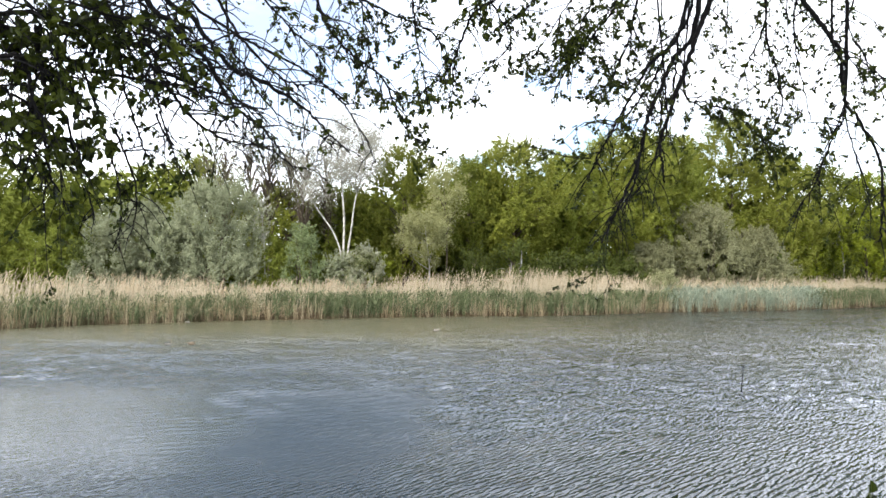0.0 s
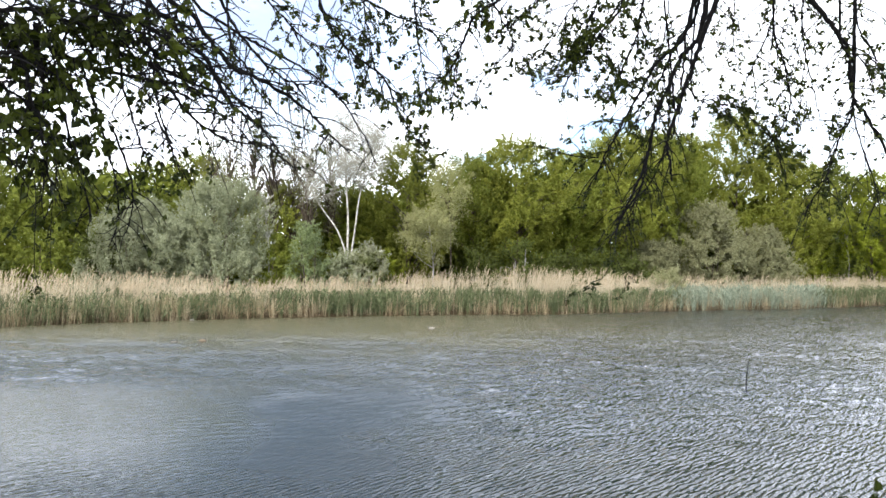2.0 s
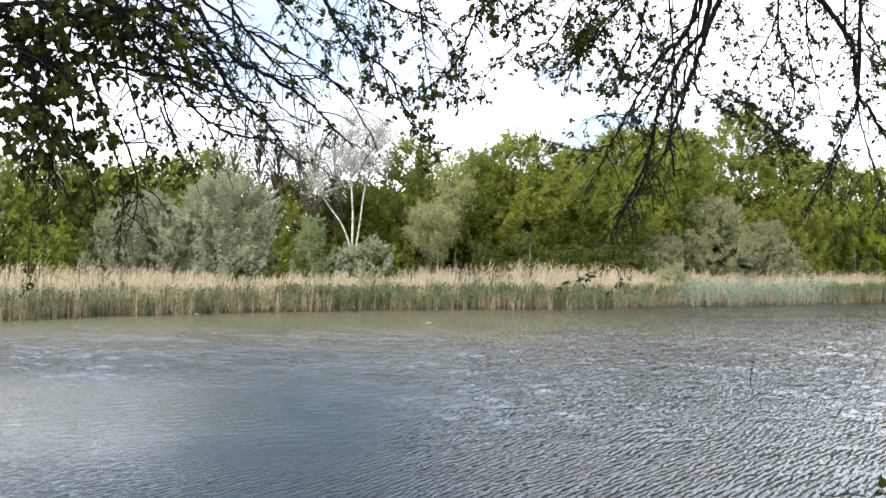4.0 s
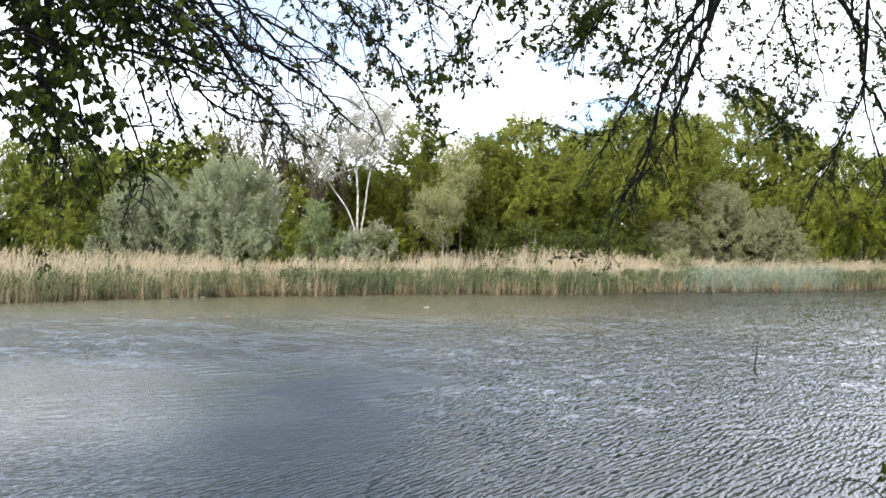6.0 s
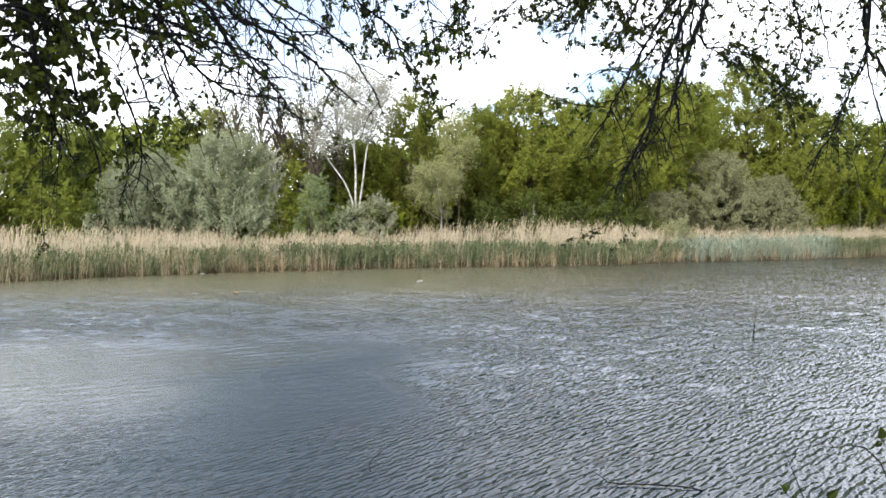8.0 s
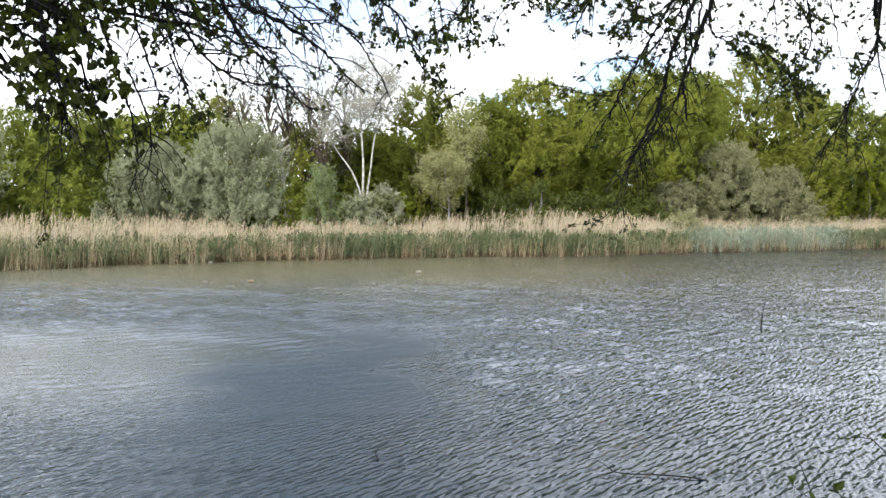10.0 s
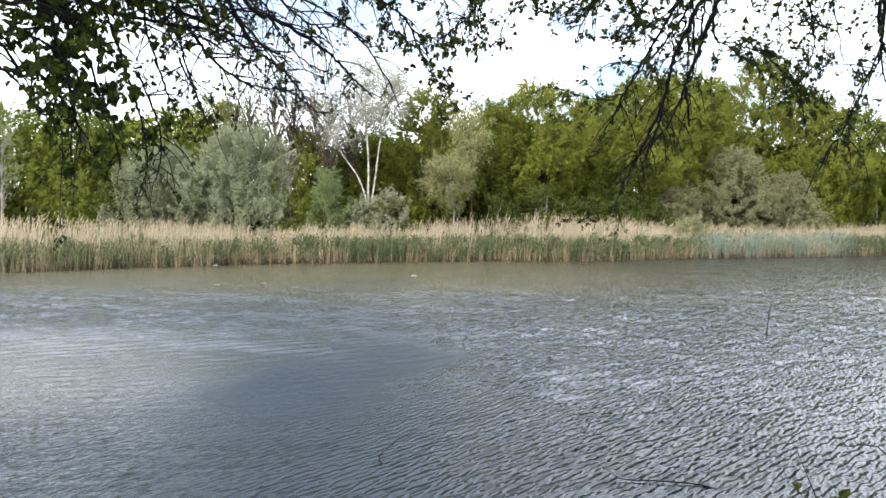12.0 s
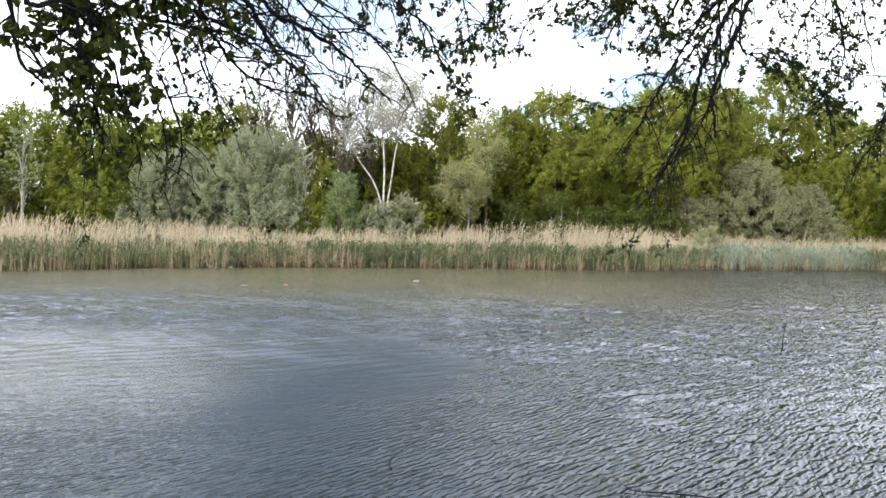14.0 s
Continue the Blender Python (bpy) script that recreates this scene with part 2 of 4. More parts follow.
M_BARK = rough_material("brown_bark", (0.10, 0.075, 0.05), (0.06, 0.05, 0.04), (0.16, 0.13, 0.10), 3.0, 18.0, 0.8, stretch=(1, 1, 0.25))
# near-black: the shade under the canopy is put into this bark's colour
M_BARK_NEAR = rough_material("shade_darkened_bark", (0.011, 0.010, 0.011), (0.007, 0.007, 0.008), (0.018, 0.017, 0.017), 8.0, 60.0, 0.6, dist=0.004)
M_BARK_WHITE = rough_material("white_bark", (0.60, 0.58, 0.52), (0.46, 0.44, 0.39), (0.20, 0.19, 0.17), 2.0, 5.0, 0.3, stretch=(1, 1, 0.6))
M_BARK_PALE = rough_material("pale_grey_bark", (0.42, 0.40, 0.35), (0.30, 0.28, 0.24), (0.2, 0.19, 0.17), 2.0, 9.0, 0.3, stretch=(1, 1, 0.4))
L_OLIVE = leaf_material("olive_green_leaves", (0.1228, 0.1437, 0.0185), (0.2735, 0.2991, 0.0509), (0.1993, 0.2109, 0.0323))
L_GREEN = leaf_material("fresh_green_leaves", (0.1064, 0.1344, 0.0165), (0.2399, 0.2735, 0.0463), (0.1761, 0.1993, 0.0323))
# kept dark so that this green also holds the shade low in the wood
L_DEEP = leaf_material("deep_green_leaves", (0.045, 0.06, 0.013), (0.118, 0.142, 0.03), (0.08, 0.098, 0.022))
L_YELLOW = leaf_material("yellow_green_leaves", (0.1357, 0.1644, 0.0097), (0.2702, 0.3094, 0.029), (0.1932, 0.2323, 0.0193))
L_WILLOW = leaf_material("grey_green_willow_leaves", (0.17, 0.188, 0.105), (0.38, 0.405, 0.265), (0.25, 0.268, 0.16))
L_WILLOW_PALE = leaf_material("pale_willow_leaves", (0.172, 0.175, 0.085), (0.36, 0.362, 0.2), (0.26, 0.262, 0.14))
L_WISP = leaf_material("pale_yellow_willow_leaves", (0.195, 0.2, 0.082), (0.385, 0.385, 0.185), (0.29, 0.29, 0.128))
L_BLUE = leaf_material("bluish_green_leaves", (0.13, 0.17, 0.075), (0.28, 0.33, 0.16), (0.19, 0.235, 0.105))
L_SILVER = leaf_material("silver_white_leaves", (0.30, 0.30, 0.24), (0.62, 0.61, 0.53), (0.45, 0.445, 0.37), 0.42)
# the dark tones hold the canopy's shade, most leaves nearly silhouettes
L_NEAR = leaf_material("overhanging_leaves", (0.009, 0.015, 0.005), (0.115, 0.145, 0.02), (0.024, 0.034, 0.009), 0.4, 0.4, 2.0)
L_BLOSSOM = leaf_material("hawthorn_leaves_and_blossom", (0.085, 0.106, 0.03), (0.25, 0.265, 0.12), (0.46, 0.46, 0.35))
L_GREY = leaf_material("sparse_grey_leaves", (0.136, 0.136, 0.068), (0.288, 0.288, 0.176), (0.208, 0.212, 0.112))
R_STRAW = leaf_material("dry_reed_straw", (0.361, 0.304, 0.2042), (0.665, 0.5842, 0.437), (0.5035, 0.4322, 0.3087), 0.2, 0.7, 0.4)
R_STEM = leaf_material("old_reed_stems", (0.15, 0.112, 0.06), (0.495, 0.427, 0.285), (0.315, 0.247, 0.143), 0.15, 0.7, 0.4)
R_PLUME = leaf_material("reed_plumes", (0.26, 0.2, 0.13), (0.58, 0.48, 0.34), (0.42, 0.34, 0.23), 0.3, 0.9, 0.4)
# litter brown, darkened to hold the shade low in the reeds
R_LITTER_SHADE = leaf_material("brown_reed_litter_shade", (0.035, 0.0245, 0.014), (0.154, 0.112, 0.063), (0.077, 0.056, 0.0315), 0.1, 0.8, 0.4)
R_GREEN = leaf_material("green_reed_leaves", (0.026, 0.04, 0.018), (0.2, 0.228, 0.112), (0.09, 0.11, 0.052), 0.25, 0.5, 0.3)
R_BLUE = leaf_material("bluish_reed_leaves", (0.12, 0.15, 0.1), (0.42, 0.47, 0.36), (0.25, 0.29, 0.21), 0.3, 0.5, 0.3)


# ---- mesh helpers ----
def mesh_object(name, verts, faces, mat, parent=None, label="", smooth=False):
    me = bpy.data.meshes.new(name)
    me.from_pydata(verts, [], faces)
    me.materials.append(mat)
    if smooth:
        me.polygons.foreach_set("use_smooth", [True] * len(me.polygons))
    ob = new(name, me)
    ob.parent = parent
    if label:
        ob["label"] = label
    return ob


def quads_object(name, v, mat, parent=None, label=""):
    """v: an array (n, corners, 3), one face for each row."""
    n, per = v.shape[:2]
    me = bpy.data.meshes.new(name)
    me.vertices.add(n * per)
    me.vertices.foreach_set("co", v.reshape(-1).astype(np.float32))
    me.loops.add(n * per)
    me.loops.foreach_set("vertex_index", np.arange(n * per, dtype=np.int32))
    me.polygons.add(n)
    me.polygons.foreach_set("loop_start", np.arange(0, n * per, per, dtype=np.int32))
    me.update(calc_edges=True)
    me.materials.append(mat)
    ob = new(name, me)
    ob.parent = parent
    if label:
        ob["label"] = label
    return ob


class Wood:
    """Tapered tubes joined into one mesh."""

    def __init__(self):
        self.v, self.f = [], []

    def tube(self, path, radii, sides=6):
        path = [Vector(p) for p in path]
        k0 = len(self.v)
        side = None
        for i, p in enumerate(path):
            d = (path[min(i + 1, len(path) - 1)] - path[max(i - 1, 0)])
            d = d.normalized() if d.length > 1e-6 else Vector((0, 0, 1))
            if side is None:
                side = d.cross(Vector((0.3, 0.9, 0.2))).normalized()
            side = (side - d * side.dot(d)).normalized()
            up = d.cross(side)
            for k in range(sides):
                a = 2 * math.pi * k / sides
                self.v.append(p + (side * math.cos(a) + up * math.sin(a)) * radii[i])
        for i in range(len(path) - 1):
            for k in range(sides):
                a, b = k0 + i * sides + k, k0 + i * sides + (k + 1) % sides
                self.f.append((a, b, b + sides, a + sides))
        self.f.append(tuple(range(k0 + sides - 1, k0 - 1, -1)))
        e = k0 + (len(path) - 1) * sides
        self.f.append(tuple(range(e, e + sides)))

    def object(self, name, mat, parent=None, label=""):
        return mesh_object(name, self.v, self.f, mat, parent, label, True)


def spline(points, n):
    """A smooth curve (Catmull-Rom) through points, n+1 places along it."""
    p = [Vector(q) for q in points]
    p = [p[0] * 2 - p[1]] + p + [p[-1] * 2 - p[-2]]
    out, segs = [], len(p) - 3
    for i in range(n + 1):
        s = i / n * segs
        k = min(int(s), segs - 1)
        t = s - k
        a, b, c, d = p[k:k + 4]
        out.append(0.5 * (2 * b + (c - a) * t + (2 * a - 5 * b + 4 * c - d) * t * t + (3 * b - a - 3 * c + d) * t ** 3))
    return out


def unit(v):
    return v / np.maximum(np.linalg.norm(v, axis=-1, keepdims=True), 1e-9)


def leaf_cloud(centres, length, width, lean, r):
    """Small pointed leaves (three corners each) about the given places; lean: a preferred way for the normals."""
    n = len(centres)
    nor = unit(r.normal(size=(n, 3)) + lean)
    a = unit(np.cross(nor, r.normal(size=(n, 3))))
    b = np.cross(nor, a)
    ln = (length * r.uniform(0.6, 1.4, n))[:, None]
    wd = (width * r.uniform(0.6, 1.3, n))[:, None]
    return np.stack([centres - a * ln / 2 + b * wd / 2, centres + a * ln / 2, centres - a * ln * 0.4 - b * wd / 2], 1)


def ribbons(p0, p1, p2, w0, w1, w2, face):
    """Blades of two bent quads: base, middle, tip, their widths, and the way across."""
    w0, w1, w2 = (np.broadcast_to(np.asarray(w), len(p0))[:, None] / 2 for w in (w0, w1, w2))
    a = np.stack([p0 - face * w0, p0 + face * w0, p1 + face * w1, p1 - face * w1], 1)
    b = np.stack([p1 - face * w1, p1 + face * w1, p2 + face * w2, p2 - face * w2], 1)
    return np.concatenate([a, b])


# ---- ground and lake ----
SHORE_X = (-60, -45, -32, -26, -21.4, -17.7, -11.2, -1.2, 8.0, 17.4, 27.4, 39.0, 60, 95)
SHORE_Y = (20, 27, 31.5, 33.8, 35.9, 40.0, 44.0, 48.0, 49.5, 55.0, 58.5, 66.0, 76, 82)


def shore(x):
    """The far waterline."""
    return np.interp(x, SHORE_X, SHORE_Y) + 0.25 * np.sin(np.asarray(x) * 0.9) + 0.15 * np.sin(np.asarray(x) * 2.3)


def smooth(a, b, x):
    t = np.clip((x - a) / (b - a), 0, 1)
    return t * t * (3 - 2 * t)


def ground_height(x, y):
    x, y = np.asarray(x, float), np.asarray(y, float)
    s = shore(x)
    near = 3.0 + 0.3 * np.sin(x * 0.7) + 0.02 * x * x * (np.abs(x) < 12) + 2.9 * (np.abs(x) >= 12)
    bed = -1.0
    far_bank = bed + 1.1 * smooth(-3.5, 1.5, y - s) + 0.5 * smooth(1, 14, y - s)
    near_bank = bed + 1.8 * smooth(-1.6, 2.0, near - y)
    ends = bed + 1.6 * smooth(-4, 3, -55 - x) + 1.6 * smooth(-4, 3, x - 88)
    z = np.maximum(np.maximum(far_bank, near_bank), ends)
    return z + 0.05 * np.sin(x * 1.3 + y * 0.4) * np.sin(y * 1.1 - x * 0.3)


def build_ground():
    gx = np.concatenate([[-2500, -900, -400, -200, -110], np.arange(-70, 101, 1.5), [130, 220, 420, 900, 2500]])
    gy = np.concatenate([[-2500, -900, -300, -100, -40, -15], np.arange(-8, 9, 0.5), np.arange(10, 100, 1.5), [120, 180, 350, 900, 2500]])
    X, Y = np.meshgrid(gx, gy)
    Z = ground_height(X, Y)
    nx, ny = len(gx), len(gy)
    v = np.stack([X, Y, Z], -1).reshape(-1, 3)
    f = [(j * nx + i, j * nx + i + 1, (j + 1) * nx + i + 1, (j + 1) * nx + i) for j in range(ny - 1) for i in range(nx - 1)]
    ob = mesh_object("ground", v.tolist(), f, M_GROUND, smooth=True)
    tagged(ob, "low wooded lake bank of brown earth and grass", "ground", kind="structure")


build_ground()


def build_water():
    """The lake's surface: long low waves in the mesh, ripples in the material. It drifts with the wind."""
    gx = np.concatenate([[-95, -70], np.arange(-50, -18, 0.8), np.arange(-18, -5, 0.17), np.arange(-5, 22, 0.115), np.arange(22, 48, 0.3), np.arange(48, 90, 2.0), [110]])
    gy = np.concatenate([[-8], np.arange(2, 7, 0.25), np.arange(7, 31, 0.095), np.arange(31, 44, 0.2), np.arange(44, 72, 0.4), [80, 100]])
    X, Y = np.meshgrid(gx, gy)
    r = np.random.default_rng(3)
    Z, long_ = np.zeros_like(X), np.zeros_like(X)
    # wavelengths grow with y, set by the distance from the camera
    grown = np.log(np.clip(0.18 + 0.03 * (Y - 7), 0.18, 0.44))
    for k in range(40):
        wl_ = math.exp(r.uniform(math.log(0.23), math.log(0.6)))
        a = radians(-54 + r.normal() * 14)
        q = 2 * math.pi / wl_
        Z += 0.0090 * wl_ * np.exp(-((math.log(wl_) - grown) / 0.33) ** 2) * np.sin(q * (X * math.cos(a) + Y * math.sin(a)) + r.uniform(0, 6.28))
    for k in range(14):
        wl_ = r.uniform(0.9, 2.2)
        a = radians(-68 + r.normal() * 14)
        q = 2 * math.pi / wl_
        long_ += 0.0008 * wl_ * np.sin(q * (X * math.cos(a) + Y * math.sin(a)) + r.uniform(0, 6.28))
    # the lee of the far reeds and of the near bank lies calmer
    lee = 1 - 0.85 * smooth(25, 34, Y) * (1 - smooth(0, 11, X))
    slick = 1 - 0.75 * (1 - smooth(-2.4, -0.2, X)) * (1 - smooth(13.5, 18, Y))
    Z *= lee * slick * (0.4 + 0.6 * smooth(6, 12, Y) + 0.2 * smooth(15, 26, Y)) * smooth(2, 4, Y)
    Z += long_ * lee * smooth(14, 26, Y) * smooth(-3, 9, X)
    nx, ny = len(gx), len(gy)
    me = bpy.data.meshes.new("water")
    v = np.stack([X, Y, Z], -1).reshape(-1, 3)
    i, j = np.meshgrid(np.arange(nx - 1), np.arange(ny - 1))
    q = (j * nx + i).reshape(-1)
    f = np.stack([q, q + 1, q + nx + 1, q + nx], 1)
    me.vertices.add(len(v))
    me.vertices.foreach_set("co", v.reshape(-1).astype(np.float32))
    me.loops.add(f.size)
    me.loops.foreach_set("vertex_index", f.reshape(-1).astype(np.int32))
    me.polygons.add(len(f))
    me.polygons.foreach_set("loop_start", np.arange(0, f.size, 4, dtype=np.int32))
    me.polygons.foreach_set("use_smooth", np.ones(len(f), bool))
    me.update(calc_edges=True)
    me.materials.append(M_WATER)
    ob = new("water", me)
    return tagged(ob, "wind-rippled grey lake water between the wooded banks", "water", kind="structure")


water = build_water()


# ---- trees and bushes of the far bank ----
def on_ground(x, y):
    return float(ground_height(x, y)) - 0.05


def tree(name, x, y, height, radius, leaf, bark, label, category, seed, low=0.12, clumps=150, leaves=90, size=0.16,
         puff=0.62, trunk=0.16, limbs=16, taper=0.8, stems=1, droop=0.0, lean=0.0, slim=0.75, flat=0.9, dome=False, twig=0.006, group=""):
    """A tree or bush: tapered stems with limbs, and a crown of leaf clumps with an uneven outline."""
    r = np.random.default_rng(seed)
    root = new(name)
    root.location = (x, y, on_ground(x, y))
    tagged(root, label, category, group)
    wood = Wood()
    lump = r.uniform(0, 6.28, 6)
    base = height * low

    def reach(z, az):
        """The crown's half-width at a height and a direction."""
        u = np.clip((z - base) / (height - base), 0, 1)
        prof = np.sin(np.pi * np.clip(u, 0.08, 1) ** taper) ** 0.6
        if dome:
            prof = np.sqrt(np.clip(1 - u ** 2.3, 0.03, 1)) * (0.82 + 0.18 * np.clip(u * 4, 0, 1))
        return radius * prof * (1 + 0.2 * np.sin(2 * az + lump[0] + 3 * u) + 0.16 * np.sin(3 * az + lump[1] - 5 * u) + 0.12 * np.sin(9 * u + lump[2] + az))

    tops = []
    for s in range(stems):
        az = lump[3] + 2.4 * s
        spread = radius * (0.35 if stems > 1 else 0.06)
        top = Vector((math.cos(az) * spread + lean * height, math.sin(az) * spread, height * (0.86 if s == 0 else r.uniform(0.6, 0.8))))
        foot = Vector((math.cos(az) * 0.15, math.sin(az) * 0.15, -0.1)) if stems > 1 else Vector((0, 0, -0.1))
        mid = foot.lerp(top, 0.45) + Vector((r.normal() * 0.2, r.normal() * 0.2, 0))
        path = spline([foot, mid, top], 9)
        rad = trunk * (1 if s == 0 else 0.75)
        wood.tube(path, [rad * (1 - 0.88 * i / 9) + 0.01 for i in range(10)], 7)
        tops.append(path)
    ends = []
    for i in range(limbs):
        path = tops[i % stems]
        u = r.uniform(max(low * 0.8, 0.1), 0.9)
        p = path[int(u * 9)].lerp(path[int(u * 9) + 1], u * 9 % 1)
        az = r.uniform(0, 6.28)
        z = min(height * 0.95, p.z + r.uniform(0.1, 0.28) * height * (1 - u * 0.6))
        q = Vector((lean * z + math.cos(az) * reach(z, az) * 0.8, math.sin(az) * reach(z, az) * 0.8, z))
        m = p.lerp(q, 0.5) + Vector((0, 0, 0.06 * height - droop))
        pts = spline([p, m, q], 5)
        rr = trunk * 0.42 * (1 - 0.6 * u)
        wood.tube(pts, [rr * (1 - 0.85 * k / 5) + twig for k in range(6)], 5)
        ends += pts[2:]
    wood.object("trunk", bark, root)
    # clumps: shells of the crown, some along the limbs
    u = r.uniform(0, 1, clumps) ** 0.85
    z = base + u * (height - base) * 0.97
    az = r.uniform(0, 6.28, clumps)
    k = r.uniform(0.3, 1.05, clumps) ** 0.5
    rr = reach(z, az) * k
    c = np.stack([lean * z + np.cos(az) * rr, np.sin(az) * rr, z], 1)
    if ends:
        e = np.array([tuple(p) for p in ends])
        c = np.concatenate([c, e[r.integers(0, len(e), clumps // 4)]])
    big = puff * r.uniform(0.55, 1.25, len(c))
    cnt = np.maximum(4, (leaves * (big / puff) ** 1.6).astype(int))
    idx = np.repeat(np.arange(len(c)), cnt)
    # each clump is a spray of leaves that points outwards and up
    away = unit(c * np.array([1, 1, 0]) - np.array([lean * height * 0.5, 0, 0]))
    way = unit(away * 0.65 + np.array([0, 0, 0.8 - 1.1 * min(droop, 1.0)]) + r.normal(size=c.shape) * 0.42)
    along = r.uniform(-1, 1, len(idx))
    off = unit(r.normal(size=(len(idx), 3))) * (r.uniform(0, 1, len(idx)) ** 0.5)[:, None]
    pos = c[idx] + way[idx] * (along * big[idx] * 1.4)[:, None] + off * (big[idx] * 0.62 * (1.2 - np.abs(along)))[:, None] * np.array([1, 1, flat])
    pos[:, 2] -= droop * np.abs(off[:, 2]) * 0.8
    pos[:, 2] = np.maximum(pos[:, 2], 0.05)
    out = unit(pos - np.array([0, 0, height * 0.45]))
    quads = leaf_cloud(pos, size, size * slim, off * 0.7 + out * 0.5 + np.array([-0.36, -0.57, 0.75]) * 0.9, r)
    quads_object("crown", quads, leaf, root)
    return root


def build_far_bank():
    # the edge of the wood, from one end of the bank to the other: x, y, height, radius
    wood_edge = [
        (-44.0, 52, 10.5, 4.2, L_GREEN), (-38.5, 54, 10.8, 4.0, L_OLIVE), (-33.8, 54, 10.6, 4.0, L_GREEN), (-30.4, 57, 10.4, 3.6, L_GREEN),
        (-27.0, 56, 10.3, 3.5, L_GREEN), (-24.7, 62, 11.6, 3.2, L_YELLOW), (-20.7, 61, 12.2, 3.4, L_OLIVE), (-12.9, 60, 9.7, 3.1, L_OLIVE),
        (-8.4, 62, 9.6, 3.0, L_GREEN), (-3.1, 60, 13.0, 3.2, L_OLIVE), (2.1, 60, 11.8, 3.0, L_GREEN), (5.7, 60, 13.2, 3.8, L_OLIVE),
        (10.2, 62, 12.2, 3.5, L_GREEN), (14.6, 63, 14.2, 3.9, L_OLIVE), (19.3, 66, 15.2, 3.6, L_GREEN), (22.4, 70, 15.6, 3.2, L_OLIVE), (26.4, 68.5, 17.2, 3.9, L_OLIVE),
        (30.8, 68, 14.0, 4.0, L_OLIVE), (36.4, 72, 13.2, 4.0, L_GREEN), (40.8, 72, 12.6, 4.4, L_YELLOW), (47.0, 73, 13.0, 4.4, L_OLIVE),
    ]
    words = {id(L_OLIVE): "olive-green", id(L_GREEN): "fresh green", id(L_DEEP): "deep green", id(L_YELLOW): "yellow-green"}
    for i, (x, y, h, rad, leaf) in enumerate(wood_edge):
        tree("broadleaf_tree", x, y, h, rad * 1.22, leaf, M_BARK, "tall broadleaf tree in " + words[id(leaf)] + " spring leaf at the wood's edge",
             "tree", 100 + i, low=0.3 if 0 < x < 18 else 0.2 if 18 < x < 22 else 0.08, clumps=int((11.0 if x > 4 else 11.5 if x > -9 else 9.0) * h * rad) + 50, leaves=72, size=0.168, puff=0.58, trunk=0.2, limbs=30, group="trees of the far wood")
    # grey-green willow bushes in front
    for i, (x, y, h, rad) in enumerate([(-15.6, 50.5, 8.7, 3.9), (-20.6, 49.8, 7.0, 3.8), (21.9, 63, 8.6, 4.1), (17.2, 61, 5.0, 2.2), (27.4, 64.5, 6.5, 2.8), (16.9, 56.8, 2.9, 1.2)]):
        tree("willow_bush", x, y, h, rad, L_WILLOW if i < 2 else L_WILLOW_PALE, M_BARK, "rounded grey-green willow bush behind the reeds", "willow bush", 200 + i,
             low=0.0, clumps=620 if h > 4 else 90, leaves=95, size=0.15, puff=0.52, stems=4, trunk=0.06, taper=0.5, slim=0.5, flat=1.1, dome=True)
    tree("willow_bush", -9.5, 50.5, 5.9, 1.6, L_BLUE, M_BARK, "small bluish-green bush beside the white poplar", "willow bush", 210, low=0.02, clumps=150,
         leaves=70, size=0.14, puff=0.42, stems=3, trunk=0.08, taper=0.42, slim=0.4)
    tree("hawthorn_shrub", -5.3, 51.6, 4.5, 1.9, L_BLOSSOM, M_BARK, "low shrub flecked with whitish blossom", "shrub", 211, low=0.02, clumps=130,
         leaves=90, size=0.14, puff=0.45, stems=3, trunk=0.07, taper=0.6)
    tree("willow_tree", -1.3, 52, 7.1, 2.15, L_WISP, M_BARK_PALE, "pale yellowish willow with drooping twigs and a bare stem", "willow", 212, low=0.66,
         clumps=190, leaves=66, size=0.17, puff=0.42, trunk=0.08, droop=0.55, slim=0.32, flat=1.9, dome=True)
    tree("willow_tree", 0.1, 54.5, 10.9, 1.5, L_WISP, M_BARK, "tall slim pale willow behind a smaller one", "willow", 213, low=0.6,
         clumps=130, leaves=50, size=0.17, puff=0.45, trunk=0.08, droop=0.35, slim=0.32, flat=1.8)
    tree("dark_shrub", 5.2, 54.5, 5.0, 1.9, L_DEEP, M_BARK_PALE, "dusky green shrub with pale crooked stems", "shrub", 214, low=0.05, clumps=80,
         leaves=70, size=0.15, puff=0.5, stems=3, trunk=0.1)
    for i, (x, y, h, rad, leaf) in enumerate([
            (-31.5, 48, 5.6, 2.4, L_DEEP), (-27.2, 50, 5.0, 2.4, L_GREEN), (-35.5, 46, 5.0, 2.6, L_GREEN), (-23.4, 49, 4.4, 2.0, L_DEEP), (-11.6, 52, 5.0, 1.8, L_GREEN),
            # from x 2 to 15 the dark leaf colour stands in for canopy shade
            (-7.3, 52.0, 3.8, 1.7, L_WILLOW), (-4.7, 52.6, 3.6, 1.3, L_YELLOW), (2.2, 54, 4.4, 2.0, L_DEEP), (8.6, 56, 4.0, 2.2, L_DEEP), (7.0, 55.5, 3.4, 1.5, L_DEEP), (12.0, 59, 4.4, 2.4, L_DEEP), (14.6, 60, 4.0, 2.0, L_DEEP),
            (33.0, 69, 6.6, 2.6, L_YELLOW), (37.2, 71, 5.8, 2.6, L_DEEP), (42.0, 74, 5.8, 2.6, L_GREEN), (48.0, 76, 5.8, 2.8, L_GREEN), (24.4, 66, 6.2, 2.2, L_DEEP)]):
        tree("shrub", x, y, h, rad, leaf, M_BARK, "leafy green shrub in the undergrowth", "shrub", 230 + i, low=0.02, clumps=70, leaves=80,
